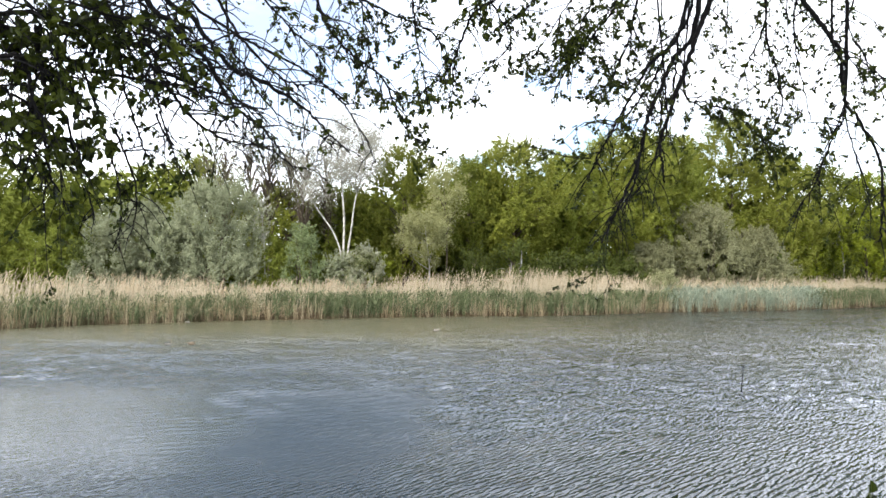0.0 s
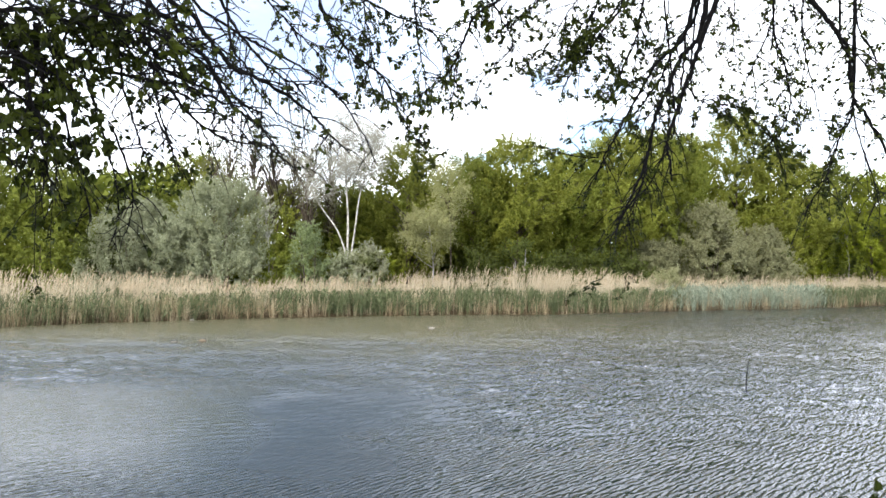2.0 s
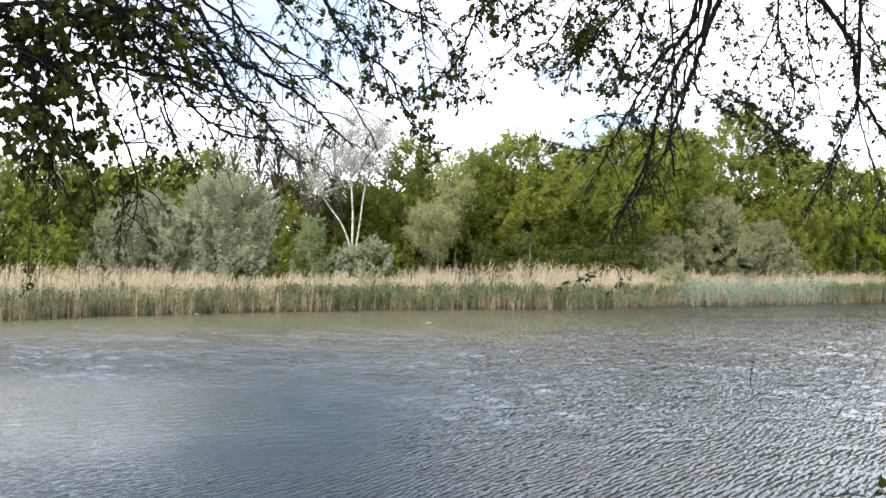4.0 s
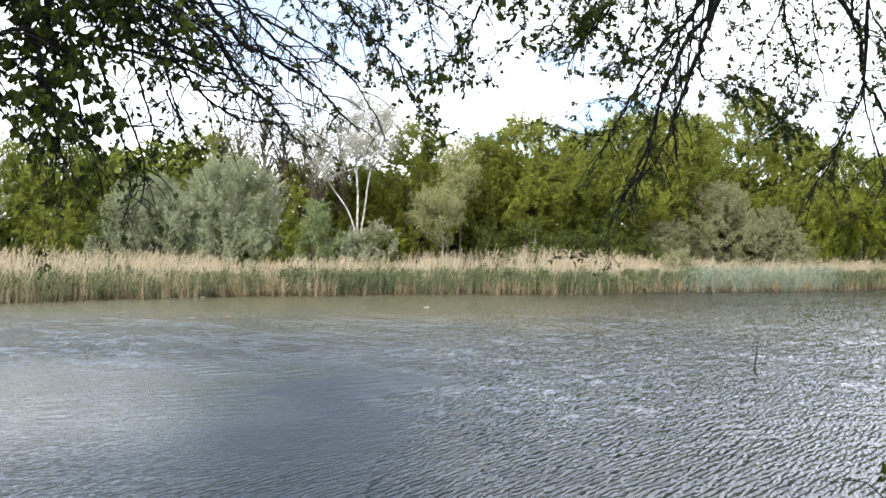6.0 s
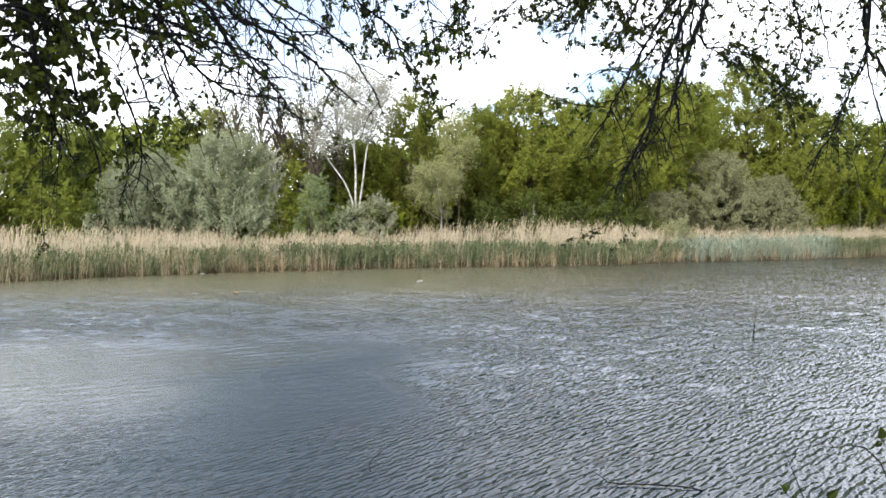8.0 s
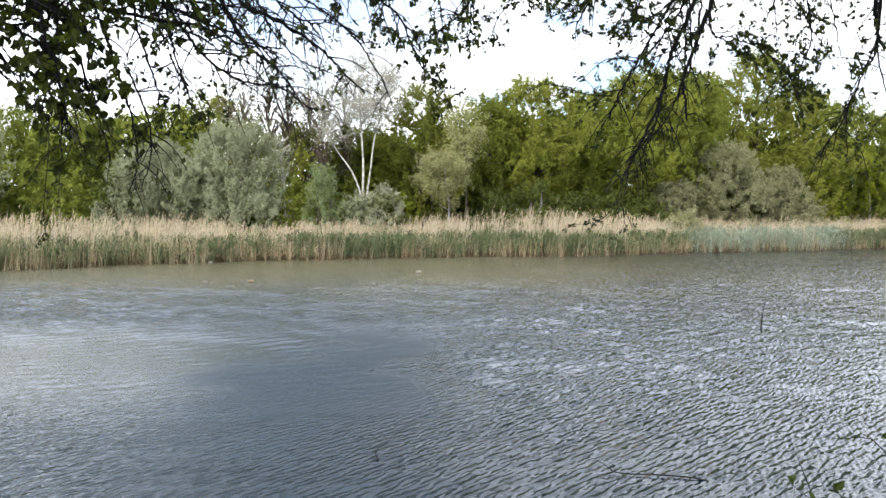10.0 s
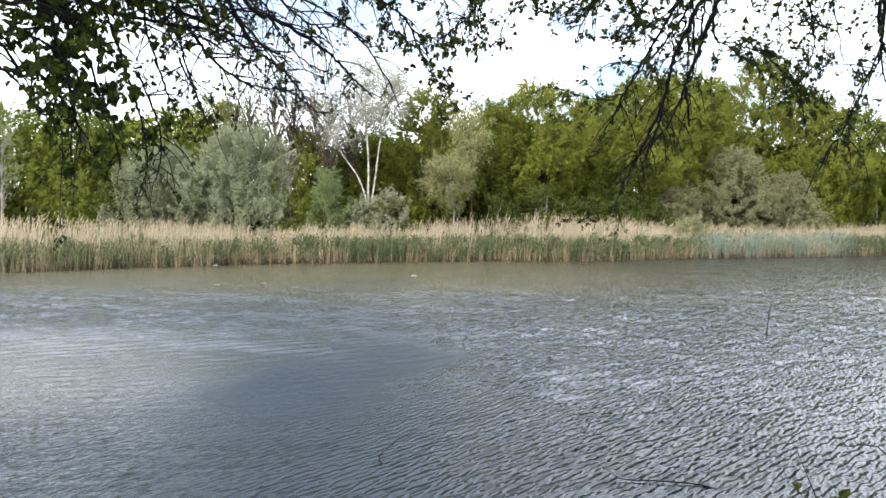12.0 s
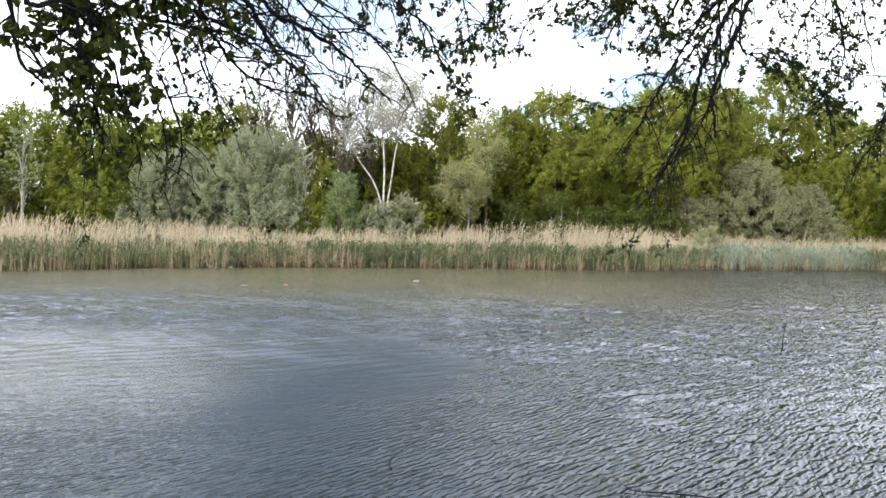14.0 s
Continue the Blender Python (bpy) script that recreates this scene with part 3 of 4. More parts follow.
             size=0.17, puff=0.6, stems=3, trunk=0.06, taper=0.6, group="undergrowth shrubs")
    # thin pale poplars
    for i, (x, y, h, rad) in enumerate([(-18.6, 59, 13.4, 1.5), (-17.0, 58, 14.0, 1.7), (-15.3, 59, 14.6, 1.9), (-13.7, 58, 14.2, 1.8), (-12.2, 59, 14.6, 1.8),
                                        (-10.7, 57.5, 14.2, 1.8), (-9.4, 59, 13.6, 1.6)]):
        tree("poplar_tree", x, y, h, rad, L_GREY, M_BARK, "slender grey poplar with sparse thin leaves", "poplar", 250 + i, low=0.45, clumps=75,
             leaves=32, size=0.13, puff=0.55, limbs=85, trunk=0.10, twig=0.019, group="slender poplars")
    tree("poplar_sapling", -12.6, 51.5, 7.9, 0.55, L_SILVER, M_BARK_PALE, "young poplar with silvery-white leaves beside the willow", "poplar", 262, low=0.6, clumps=16, leaves=40,
         size=0.12, puff=0.3, trunk=0.04, limbs=8)
    tree("birch_tree", 36.9, 69.5, 9.0, 1.0, L_GREEN, M_BARK_PALE, "slim pale-barked young tree at the wood's edge", "birch", 261, low=0.55, clumps=40, leaves=40,
         size=0.15, puff=0.5, trunk=0.1)
    tree("birch_tree", -27.1, 42.5, 8.2, 0.9, L_WILLOW, M_BARK_PALE, "slim pale-barked tree with few leaves", "birch", 260, low=0.5, clumps=30, leaves=30, size=0.14, puff=0.5, trunk=0.075)


def white_poplar():
    """Three white stems from one foot under a thin silvery crown."""
    x, y = -7.5, 55.0
    root = new("white_poplar")
    root.location = (x, y, on_ground(x, y))
    tagged(root, "white-barked poplar with three stems and a silvery crown", "poplar")
    r = np.random.default_rng(77)
    stems = [[(0, 0, -0.1), (0, 0, 2.2), (-0.05, 0, 3.9), (-0.7, 0.1, 5.6), (-1.7, 0.1, 7.0), (-2.8, 0.2, 8.8), (-3.2, 0.2, 10.8)],
             [(0.05, 0.1, -0.1), (0.08, 0.1, 3.2), (0.15, 0.1, 6.2), (0.0, 0.2, 8.6), (-0.1, 0.1, 11.0), (0.3, 0.1, 14.0)],
             [(0.3, 0.1, -0.1), (0.35, 0.1, 3.2), (0.7, 0.1, 5.8), (1.0, 0.1, 8.1), (1.6, 0.1, 10.2), (2.3, 0.0, 13.0)]]
    ends = []
    for s, pts in enumerate(stems):
        wood = Wood()
        path = spline(pts, 14)
        wood.tube(path, [(0.08, 0.10, 0.085)[s] * (1 - 0.9 * i / 14) + 0.012 for i in range(15)], 8)
        for i in range(15 if s == 0 else 58):
            k = int(r.integers(10 if s == 0 else 9, 14))
            p = path[k]
            a = r.uniform(0, 6.28)
            ln = r.uniform(1.0, 3.2) * (1.3 - k / 18) * (0.75 if s == 0 else 1.0)
            q = p + Vector((math.cos(a) * ln, math.sin(a) * ln, ln * r.uniform(0.5, 1.1)))
            tw = spline([p, p.lerp(q, 0.5) + Vector((r.normal() * 0.12, r.normal() * 0.12, 0.12)), q], 4)
            wood.tube(tw, [0.028 * (1 - 0.85 * j / 4) for j in range(5)], 4)
            ends += tw[1:]
            for g in range(7):
                p2 = tw[1 + g % 4]
                d = Vector((r.normal(), r.normal(), abs(r.normal()) * 0.8)).normalized() * r.uniform(0.5, 1.3)
                wood.tube([p2, p2 + d], [0.013, 0.005], 3)
                ends.append(p2 + d)
        wood.object("stem", M_BARK_WHITE, root)
    e = np.array([tuple(p) for p in ends])
    c = e[r.integers(0, len(e), 1000)]
    idx = np.repeat(np.arange(len(c)), 16)
    pos = c[idx] + r.normal(size=(len(idx), 3)) * 0.3
    quads_object("crown", leaf_cloud(pos, 0.11, 0.08, np.array([0, -0.3, 0.6]), r), L_SILVER, root, "thin silvery-white foliage")


def far_woods():
    """The depth of the wood behind its edge."""
    r = np.random.default_rng(5)
    n = 3600
    x = r.uniform(-75, 90, n)
    y = shore(x) + r.uniform(20, 34, n)
    top = np.interp(x, (-75, -30, -20, -17, -9, -5, 5, 20, 28, 40, 90), (9.5, 9, 10, 8.8, 8.8, 11, 11.5, 14, 14.5, 11.5, 12))
    z = top * r.uniform(0.0, 1, n)
    z[:1300] = r.uniform(0.3, 4.0, 1300)
    x[-320:] = r.uniform(-9, 5, 320)
    y[-320:] = shore(x[-320:]) + r.uniform(15, 22, 320)
    z[-320:] = r.uniform(2, 8.5, 320)
    idx = np.repeat(np.arange(n), 74)
    pos = np.stack([x, y, z], 1)[idx] + unit(r.normal(size=(len(idx), 3))) * (r.uniform(0, 1, len(idx)) ** 0.4)[:, None] * 1.6
    pos[:, 2] = np.maximum(pos[:, 2], 0.3)
    ob = quads_object("far_woods", leaf_cloud(pos, 0.52, 0.45, np.array([0, -0.5, 0.6]), r), L_GREEN)
    tagged(ob, "dense green wood behind the trees of the bank", "woods", kind="stuff")


build_far_bank()
white_poplar()
far_woods()


# ---- reeds ----
def reed_bed():
    r = np.random.default_rng(11)

    def feet(n, d0, d1, lo=-48.0, hi=52.0, tuft=0):
        x, d = r.uniform(lo, hi, n), r.uniform(d0, d1, n)
        if tuft:
            k = r.integers(0, max(1, n // tuft), n)
            x = r.uniform(lo, hi, n // tuft + 1)[k] + r.normal(0, 0.07, n)
            d = np.clip(r.uniform(d0, d1, n // tuft + 1)[k] + r.normal(0, 0.12, n), d0, d1)
        y = shore(x) + d
        z = np.maximum(ground_height(x, y), -0.25) - 0.03
        return x, d, np.stack([x, y, z], 1)

    def across(n):
        a = r.normal(0, 0.6, n)
        return np.stack([np.cos(a), np.sin(a), np.zeros(n)], 1)

    # dry straw of last year, tall, with plumes
    n = 21000
    x, d, p = feet(n, 0.9, 5.5, tuft=9)
    tall = np.interp(x, (-48, -20, -15, -12.5, -10, -4, 0, 6, 9, 13, 17, 30, 52), (2.35, 2.3, 2.15, 1.65, 1.95, 2.05, 2.45, 2.7, 2.5, 2.3, 2.1, 2.2, 2.2))
    h = tall * (r.normal(0.90, 0.13, n) + 0.05 * np.sin(x * 3.7) * np.sin(x * 1.13)) * np.interp(d, (0.5, 1.6, 5.5), (0.78, 0.95, 1.0))
    lean = np.stack([r.normal(0.05, 0.10, n), r.normal(0, 0.08, n), np.zeros(n)], 1)
    top = p + lean * h[:, None] + np.array([0, 0, 1]) * h[:, None]
    mid = p + lean * h[:, None] * 0.35 + np.array([0, 0, 0.55]) * h[:, None]
    ob = quads_object("dry_reeds", ribbons(p, mid, top, 0.016, 0.016, 0.010, across(n)), R_STRAW)
    tagged(ob, "tall pale straw-coloured reeds of last year", "reeds", kind="stuff")
    parts = []
    for k in range(1):
        t = r.uniform(0.35, 0.9, n)[:, None]
        q = p + (top - p) * t
        a = r.uniform(0, 6.28, n)
        ln = r.uniform(0.2, 0.45, n)[:, None]
        o = np.stack([np.cos(a), np.sin(a) * 0.6, r.uniform(0.2, 1.0, n)], 1) * ln
        parts.append(ribbons(q, q + o * 0.6, q + o + np.array([0, 0, -0.08]), 0.012, 0.022, 0.004, across(n)))
    ob = quads_object("dry_reed_leaves", np.concatenate(parts), R_STRAW)
    tagged(ob, "dry curled leaves on the straw-coloured reeds", "reeds", kind="stuff")
    keep = r.uniform(size=n) < 0.45
    q, m = top[keep], int(keep.sum())
    o = np.stack([r.normal(0.08, 0.07, m), r.normal(0, 0.05, m), r.uniform(0.14, 0.28, m)], 1)
    ob = quads_object("reed_plumes", ribbons(q - o * 0.3, q + o * 0.4, q + o, 0.012, 0.038, 0.008, across(m)), R_PLUME)
    tagged(ob, "brownish feathery plumes on the dry reeds", "reeds", kind="stuff")
    # bare old stems that stand in the water in front
    n = 11000
    x, d, p = feet(n, -0.4, 0.8, tuft=5)
    keep = (x < -11) | (r.uniform(size=n) < 0.5)
    x, d, p = x[keep], d[keep], p[keep]
    n = len(x)
    h = r.normal(1.05, 0.25, n)
    lean = np.stack([r.normal(0.02, 0.10, n), r.normal(0, 0.1, n), np.ones(n)], 1)
    top = p + lean * h[:, None]
    ob = quads_object("old_reed_stems", ribbons(p, (p + top) / 2, top, 0.024, 0.02, 0.012, across(n)), R_STEM)
    tagged(ob, "old brownish reed stems standing in the shallow water", "reeds", kind="stuff")
    # brown litter and broken stems at the foot, with shade put into their colour
    n = 17000
    x, d, p = feet(n, -0.35, 0.5)
    h = r.uniform(0.1, 0.42, n)
    lean = np.stack([r.normal(0, 0.5, n), r.normal(-0.1, 0.3, n), np.ones(n)], 1)
    top = p + np.array([0, 0, 0.1]) + lean * h[:, None]
    ob = quads_object("reed_litter", ribbons(p, (p + top) / 2, top, 0.03, 0.026, 0.012, across(n)), R_LITTER_SHADE)
    tagged(ob, "dark brown reed litter along the waterline", "reeds", kind="stuff")
    # dark blades added between the stems as the shade of the gaps
    n = 13000
    x, d, p = feet(n, 0.2, 1.5, tuft=5)
    h = r.uniform(0.35, 0.9, n)
    lean = np.stack([r.normal(0, 0.18, n), r.normal(0, 0.15, n), np.ones(n)], 1)
    top = p + lean * h[:, None]
    ob = quads_object("dead_reeds", ribbons(p, (p + top) / 2, top, 0.034, 0.03, 0.012, across(n)), R_LITTER_SHADE)
    tagged(ob, "dark blades set between the standing stems as shade", "reeds", kind="stuff")
    # stems blown over
    parts = []
    for x0, spread, count in ((-13.2, 1.6, 260), (-2.0, 1.2, 110), (15.5, 1.0, 90), (-30.0, 3.0, 160)):
        x = r.normal(x0, spread, count)
        y = shore(x) + r.uniform(-0.1, 1.4, count)
        p = np.stack([x, y, np.full(count, 0.1)], 1)
        a = r.uniform(-1.25, 1.25, count)
        ln = r.uniform(0.8, 1.7, count)[:, None]
        way = np.stack([np.sin(a), r.normal(-0.15, 0.15, count), np.cos(a) * 0.8 + 0.1], 1)
        parts.append(ribbons(p, p + way * ln * 0.55 + np.array([0, 0, 0.05]), p + way * ln, 0.022, 0.02, 0.01, np.cross(way, np.array([0, -1.0, 0]))))
    ob = quads_object("fallen_reeds", np.concatenate(parts), R_STEM)
    tagged(ob, "bent and fallen pale reed stems at the water's edge", "reeds", kind="stuff")
    # this year's green shoots
    for name, leaf, lo, hi, words in (("green_reeds", R_GREEN, -48, 17.5, "green reed shoots along the water's edge"),
                                      ("bluish_reeds", R_BLUE, 16.5, 31, "bluish-green reed shoots below the willow bushes"),
                                      ("green_reeds", R_GREEN, 29.5, 52, "green reed shoots along the water's edge")):
        n = int(170 * (hi - lo))
        x, d, p = feet(n, -0.25, 1.9, lo, hi, 14)
        p[:, 0] += r.normal(0, 0.8, n) * (r.uniform(size=n) < 0.25)
        keep = (x > -11) | (r.uniform(size=n) < 0.6)
        x, d, p = x[keep], d[keep], p[keep]
        n = len(x)
        h = (r.normal(1.36, 0.12, n) + 0.12 * np.sin(x * 2.1) * np.sin(x * 0.73)) * np.interp(d, (-0.2, 0.5, 2.2), (0.85, 1.0, 1.08)) * (1.15 if leaf is R_BLUE else 1.0)
        lean = np.stack([r.normal(0.06, 0.09, n), r.normal(-0.02, 0.08, n), np.ones(n)], 1)
        top = p + lean * h[:, None]
        parts = [ribbons(p, (p + top) / 2, top, 0.022, 0.018, 0.008, across(n))]
        for k in range(4):
            t = (0.42 + 0.16 * k + r.uniform(-0.06, 0.06, n))[:, None]
            q = p + (top - p) * t
            a = r.uniform(0, 6.28, n)
            ln = r.uniform(0.28, 0.5, n)[:, None]
            o = np.stack([np.cos(a) * 0.6 + 0.12, np.sin(a) * 0.5 - 0.05, r.uniform(0.5, 1.0, n)], 1) * ln
            parts.append(ribbons(q, q + o * 0.6, q + o + np.array([0.05, 0, -0.1]), 0.016, 0.042, 0.005, across(n)))
        ob = quads_object(name, np.concatenate(parts), leaf)
        tagged(ob, words, "reeds", kind="stuff")


reed_bed()


# ---- overhanging trees of the near bank ----
PIVOT = {}
SWAYING = []


def near_tree(name, foot, limb, pivot, label, seed):
    """Trunk and one long limb over the water; branches hang from the limb."""
    root = new(name)
    root.location = foot
    tagged(root, label, "tree", "overhanging trees of the near bank")
    wood = Wood()
    path = spline(limb, 16)
    wood.tube([p - Vector(foot) for p in path], [0.19 * (1 - 0.82 * i / 16) for i in range(17)], 10)
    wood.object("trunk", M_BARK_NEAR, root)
    # an unseen crown over the limb and the bank, added to shade the branches
    r = np.random.default_rng(seed)
    mid = path[11] - Vector(foot)
    c = np.array(tuple(mid)) + r.normal(size=(520, 3)) * np.array([2.6, 2.3, 0.9]) + np.array([-0.7, -1.0, 1.9])
    c[:, 2] = np.maximum(c[:, 2], mid.z + 0.45)
    idx = np.repeat(np.arange(len(c)), 55)
    pos = c[idx] + r.normal(size=(len(idx), 3)) * 0.32
    crown = quads_object("crown", leaf_cloud(pos, 0.09, 0.06, np.array([0, 0, 0.8]), r), L_NEAR, root)
    crown["kind"] = "stuff"
    PIVOT[name] = (Vector(pivot), path, root)
    return name


left_tree = near_tree("alder_tree", (-2.9, -1.2, 0.7), [(-2.9, -1.2, 0.6), (-2.85, -1.0, 2.6), (-2.6, 0.3, 4.3), (-2.0, 2.4, 5.1), (-0.9, 4.2, 5.5), (0.5, 5.3, 5.7)],
                      (-1.4, 3.4, 5.2), "tree with leafy drooping branches over the lake, coloured dark for shade", 1)
right_tree = near_tree("hornbeam_tree", (4.6, -0.8, 0.7), [(4.6, -0.8, 0.6), (4.5, -0.6, 2.8), (4.0, 1.2, 5.0), (3.2, 4.0, 6.3), (2.2, 5.6, 6.7), (1.3, 6.2, 6.7)],
                       (2.2, 5.6, 6.7), "tree with thin hanging branches over the lake, coloured dark for shade", 2)


def leaf_shapes(points, way, size, r):
    """Folded oval leaves: two halves each, from the stalk along the way given."""
    n = len(points)
    a = unit(way + r.normal(size=(n, 3)) * 0.55)
    nor = unit(r.normal(size=(n, 3)) * 0.8 + np.array([0, -0.2, 0.8]))
    b = unit(np.cross(nor, a))
    nor = np.cross(a, b)
    ln = (size * r.uniform(0.55, 1.3, n))[:, None]
    wd = ln * r.uniform(0.26, 0.38, n)[:, None]
    fold = nor * wd * r.uniform(0.1, 0.7, n)[:, None]
    curl = -nor * ln * r.uniform(0, 0.25, n)[:, None]
    tip = points + a * ln + curl
    p3, p7 = points + a * ln * 0.3, points + a * ln * 0.72 + curl * 0.4
    left = np.stack([points, tip, p7 + b * wd * 0.8 + fold, p3 + b * wd + fold], 1)
    right = np.stack([points, p3 - b * wd + fold, p7 - b * wd * 0.8 + fold, tip], 1)
    return np.concatenate([left, right], 1).reshape(n, 8, 3)


def leaves_object(name, shapes, mat, parent, label=""):
    """One mesh of leaves; the halves of a leaf share their midrib."""
    n = len(shapes)
    v = shapes[:, [0, 1, 2, 3, 5, 6]].reshape(-1, 3)
    k = np.arange(n)[:, None] * 6
    f = np.concatenate([k + np.array([0, 1, 2, 3]), k + np.array([0, 4, 5, 1])], 1).reshape(-1, 4)
    return mesh_object(name, v.tolist(), f.tolist(), mat, parent, label)


LEAF_COUNT = [0]


def branch(tree_name, points, radius, twigs, leafy, twig_len, single=0, leaf_size=0.027):
    """A hanging branch with side twigs and leaves, swaying as one part of its tree."""
    pivot, limb, root = PIVOT[tree_name]
    seed = 500 + len(SWAYING)
    if tree_name == left_tree:
        if radius > 0.002:
            leafy *= 0.92 if points[0][1] < 3.25 else 0.8
            if points[0][1] < 3.35:
                leafy *= 1.4 if points[0][2] > 3.5 else 0.65 if points[0][2] < 3.3 else 1.0
        leaf_size = 0.041 if points[0][1] < 3.25 and radius > 0.002 else 0.030 if radius > 0.002 else 0.017
    else:
        leafy, twig_len = leafy * 1.75, twig_len * 1.35
    r = np.random.default_rng(seed)
    pts = [Vector(p) for p in points]
    tip = radius <= 0.002
    if tip:
        pivot = pts[0].copy()
    if radius > 0.0045 and (pts[0].z > 3.55 or pts[0].x < -1.9):
        joint = min(limb[6:], key=lambda p: (p - pts[0]).length)
        pts = [joint, joint.lerp(pts[0], 0.6) + Vector((0, 0, 0.12))] + pts
        start = 2 / (len(pts) - 1)
    else:
        start = 0.08
    n = 9 * (len(pts) - 1)
    path = spline(pts, n)
    wob = r.normal(size=(n + 1, 3)) * min(0.005, radius * 0.4)
    path = [p + Vector(w) for p, w in zip(path, wob)]
    wood = Wood()
    rad = [1.15 * radius * (1 - 0.8 * i / n) + min(0.002, radius * 0.4) for i in range(n + 1)]
    wood.tube([p - pivot for p in path], rad, 6)
    spots, ways = [], []

    def leaves_along(line, count):
        for cluster in range(int(r.poisson(count / 6.5))):
            s = (1 - r.uniform(0, 0.85) ** 1.3) * (len(line) - 1)
            k = min(int(s), len(line) - 2)
            p = line[k].lerp(line[k + 1], s - k)
            d = (line[k + 1] - line[k]).normalized()
            for c in range(int(r.integers(4, 10))):
                spots.append(tuple(p - pivot + Vector(r.normal(size=3) * 0.011)))
                ways.append((d.x + r.normal() * 0.7, d.y + r.normal() * 0.7, d.z - 0.3 + r.normal() * 0.6))

    for i in range(twigs):
        u = start + (1 - start) * (i + r.uniform(0, 1)) / twigs
        k = min(int(u * n), n - 1)
        p, d = path[k], (path[k + 1] - path[k]).normalized()
        side = Vector((r.normal(), r.normal() * 0.7, r.normal() * 0.5 - 0.25)).normalized()
        ln = twig_len * r.uniform(0.35, 1.2) * (1.1 - 0.5 * u)
        q1 = p + (d * 0.55 + side * 0.75).normalized() * ln * 0.5
        q2 = q1 + (d * 0.5 + side * 0.5 + Vector((0, 0, -0.35))).normalized() * ln * 0.55
        line = spline([p, q1, q2], 6)
        r0 = min(rad[k] * 0.6, 0.0045)
        wood.tube([c - pivot for c in line], [r0 * (1 - 0.75 * j / 6) + 0.001 for j in range(7)], 4)
        leaves_along(line, 14 * leafy * ln / 0.4 + 0.3)
        for g in range(2 if ln > 0.2 else 1):
            k2 = int(r.integers(1, 6))
            o = Vector((r.normal(), r.normal(), r.normal() * 0.7 - 0.4)).normalized()
            ln2 = ln * r.uniform(0.25, 0.6)
            fine = spline([line[k2], line[k2] + o * ln2 * 0.5 + d * ln2 * 0.2, line[k2] + o * ln2 + Vector((0, 0, -0.1 * ln2))], 4)
            wood.tube([c - pivot for c in fine], [0.0024, 0.0021, 0.0018, 0.0014, 0.001], 3)
            leaves_along(fine, 11 * leafy * ln2 / 0.2 + 0.2)
    leaves_along(path[int(n * 0.75):], 4 * leafy + (8 if tip else 0))
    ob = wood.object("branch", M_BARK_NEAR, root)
    ob.location = pivot - root.location
    if spots:
        shapes = leaf_shapes(np.array(spots), np.array(ways), leaf_size, r)
        if single and LEAF_COUNT[0] + single <= 300:
            for s in shapes[:single]:
                lf = leaves_object("leaf", (s - s[0])[None], L_NEAR, ob)
                lf.location = s[0]
                LEAF_COUNT[0] += 1
            shapes = shapes[single:]
        if len(shapes):
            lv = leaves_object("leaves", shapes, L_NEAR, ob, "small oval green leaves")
            lv["kind"] = "stuff"
    SWAYING.append((ob, tree_name, r.uniform(0.85, 1.15), r.uniform(-1, 1), tip))
    return ob


branch(left_tree, [(-1.56, 3.30, 3.81), (-1.59, 3.33, 3.67), (-1.62, 3.37, 3.50), (-1.64, 3.40, 3.36)], 0.017, 10, 1, 0.45, single=100)
branch(left_tree, [(-2.02, 3.00, 3.52), (-1.89, 3.14, 3.48), (-1.78, 3.29, 3.43), (-1.65, 3.43, 3.38), (-1.49, 3.57, 3.37), (-1.32, 3.71, 3.37), (-1.13, 3.86, 3.31), (-0.96, 4.00, 3.32)], 0.011, 20, 0.4, 0.45, single=100)
branch(left_tree, [(-1.95, 3.00, 3.38), (-1.81, 3.05, 3.34), (-1.78, 3.10, 3.32), (-1.77, 3.15, 3.15), (-1.75, 3.20, 3.02), (-1.75, 3.25, 2.88), (-1.74, 3.30, 2.74)], 0.012, 20, 0.75, 0.35, single=100)
branch(left_tree, [(-1.51, 3.60, 3.86), (-1.38, 3.72, 3.69), (-1.25, 3.84, 3.53), (-1.14, 3.96, 3.32), (-1.04, 4.08, 3.26), (-0.94, 4.20, 3.12)], 0.017, 30, 0.16, 0.55)
branch(left_tree, [(-1.57, 4.00, 4.05), (-1.42, 4.17, 3.86), (-1.28, 4.33, 3.66), (-1.13, 4.50, 3.61), (-0.93, 4.67, 3.51), (-0.77, 4.83, 3.36), (-0.66, 5.00, 3.26)], 0.016, 28, 0.14, 0.5)
branch(left_tree, [(-1.63, 3.30, 3.35), (-1.60, 3.34, 3.21), (-1.55, 3.38, 3.01), (-1.52, 3.42, 2.83), (-1.52, 3.46, 2.68), (-1.57, 3.50, 2.57)], 0.004, 16, 0.35, 0.3)
branch(left_tree, [(-1.49, 3.70, 3.49), (-1.42, 3.84, 3.36), (-1.35, 3.98, 3.25), (-1.21, 4.12, 3.17), (-1.02, 4.26, 3.15), (-0.89, 4.40, 3.05)], 0.007, 22, 0.3, 0.4)
branch(left_tree, [(-1.82, 3.20, 3.12), (-1.72, 3.23, 2.88), (-1.76, 3.27, 2.69), (-1.79, 3.30, 2.46)], 0.0018, 5, 0.4, 0.12)
branch(left_tree, [(-2.03, 3.10, 3.15), (-1.90, 3.17, 3.07), (-1.79, 3.23, 2.98), (-1.65, 3.30, 2.92)], 0.008, 18, 0.95, 0.4)
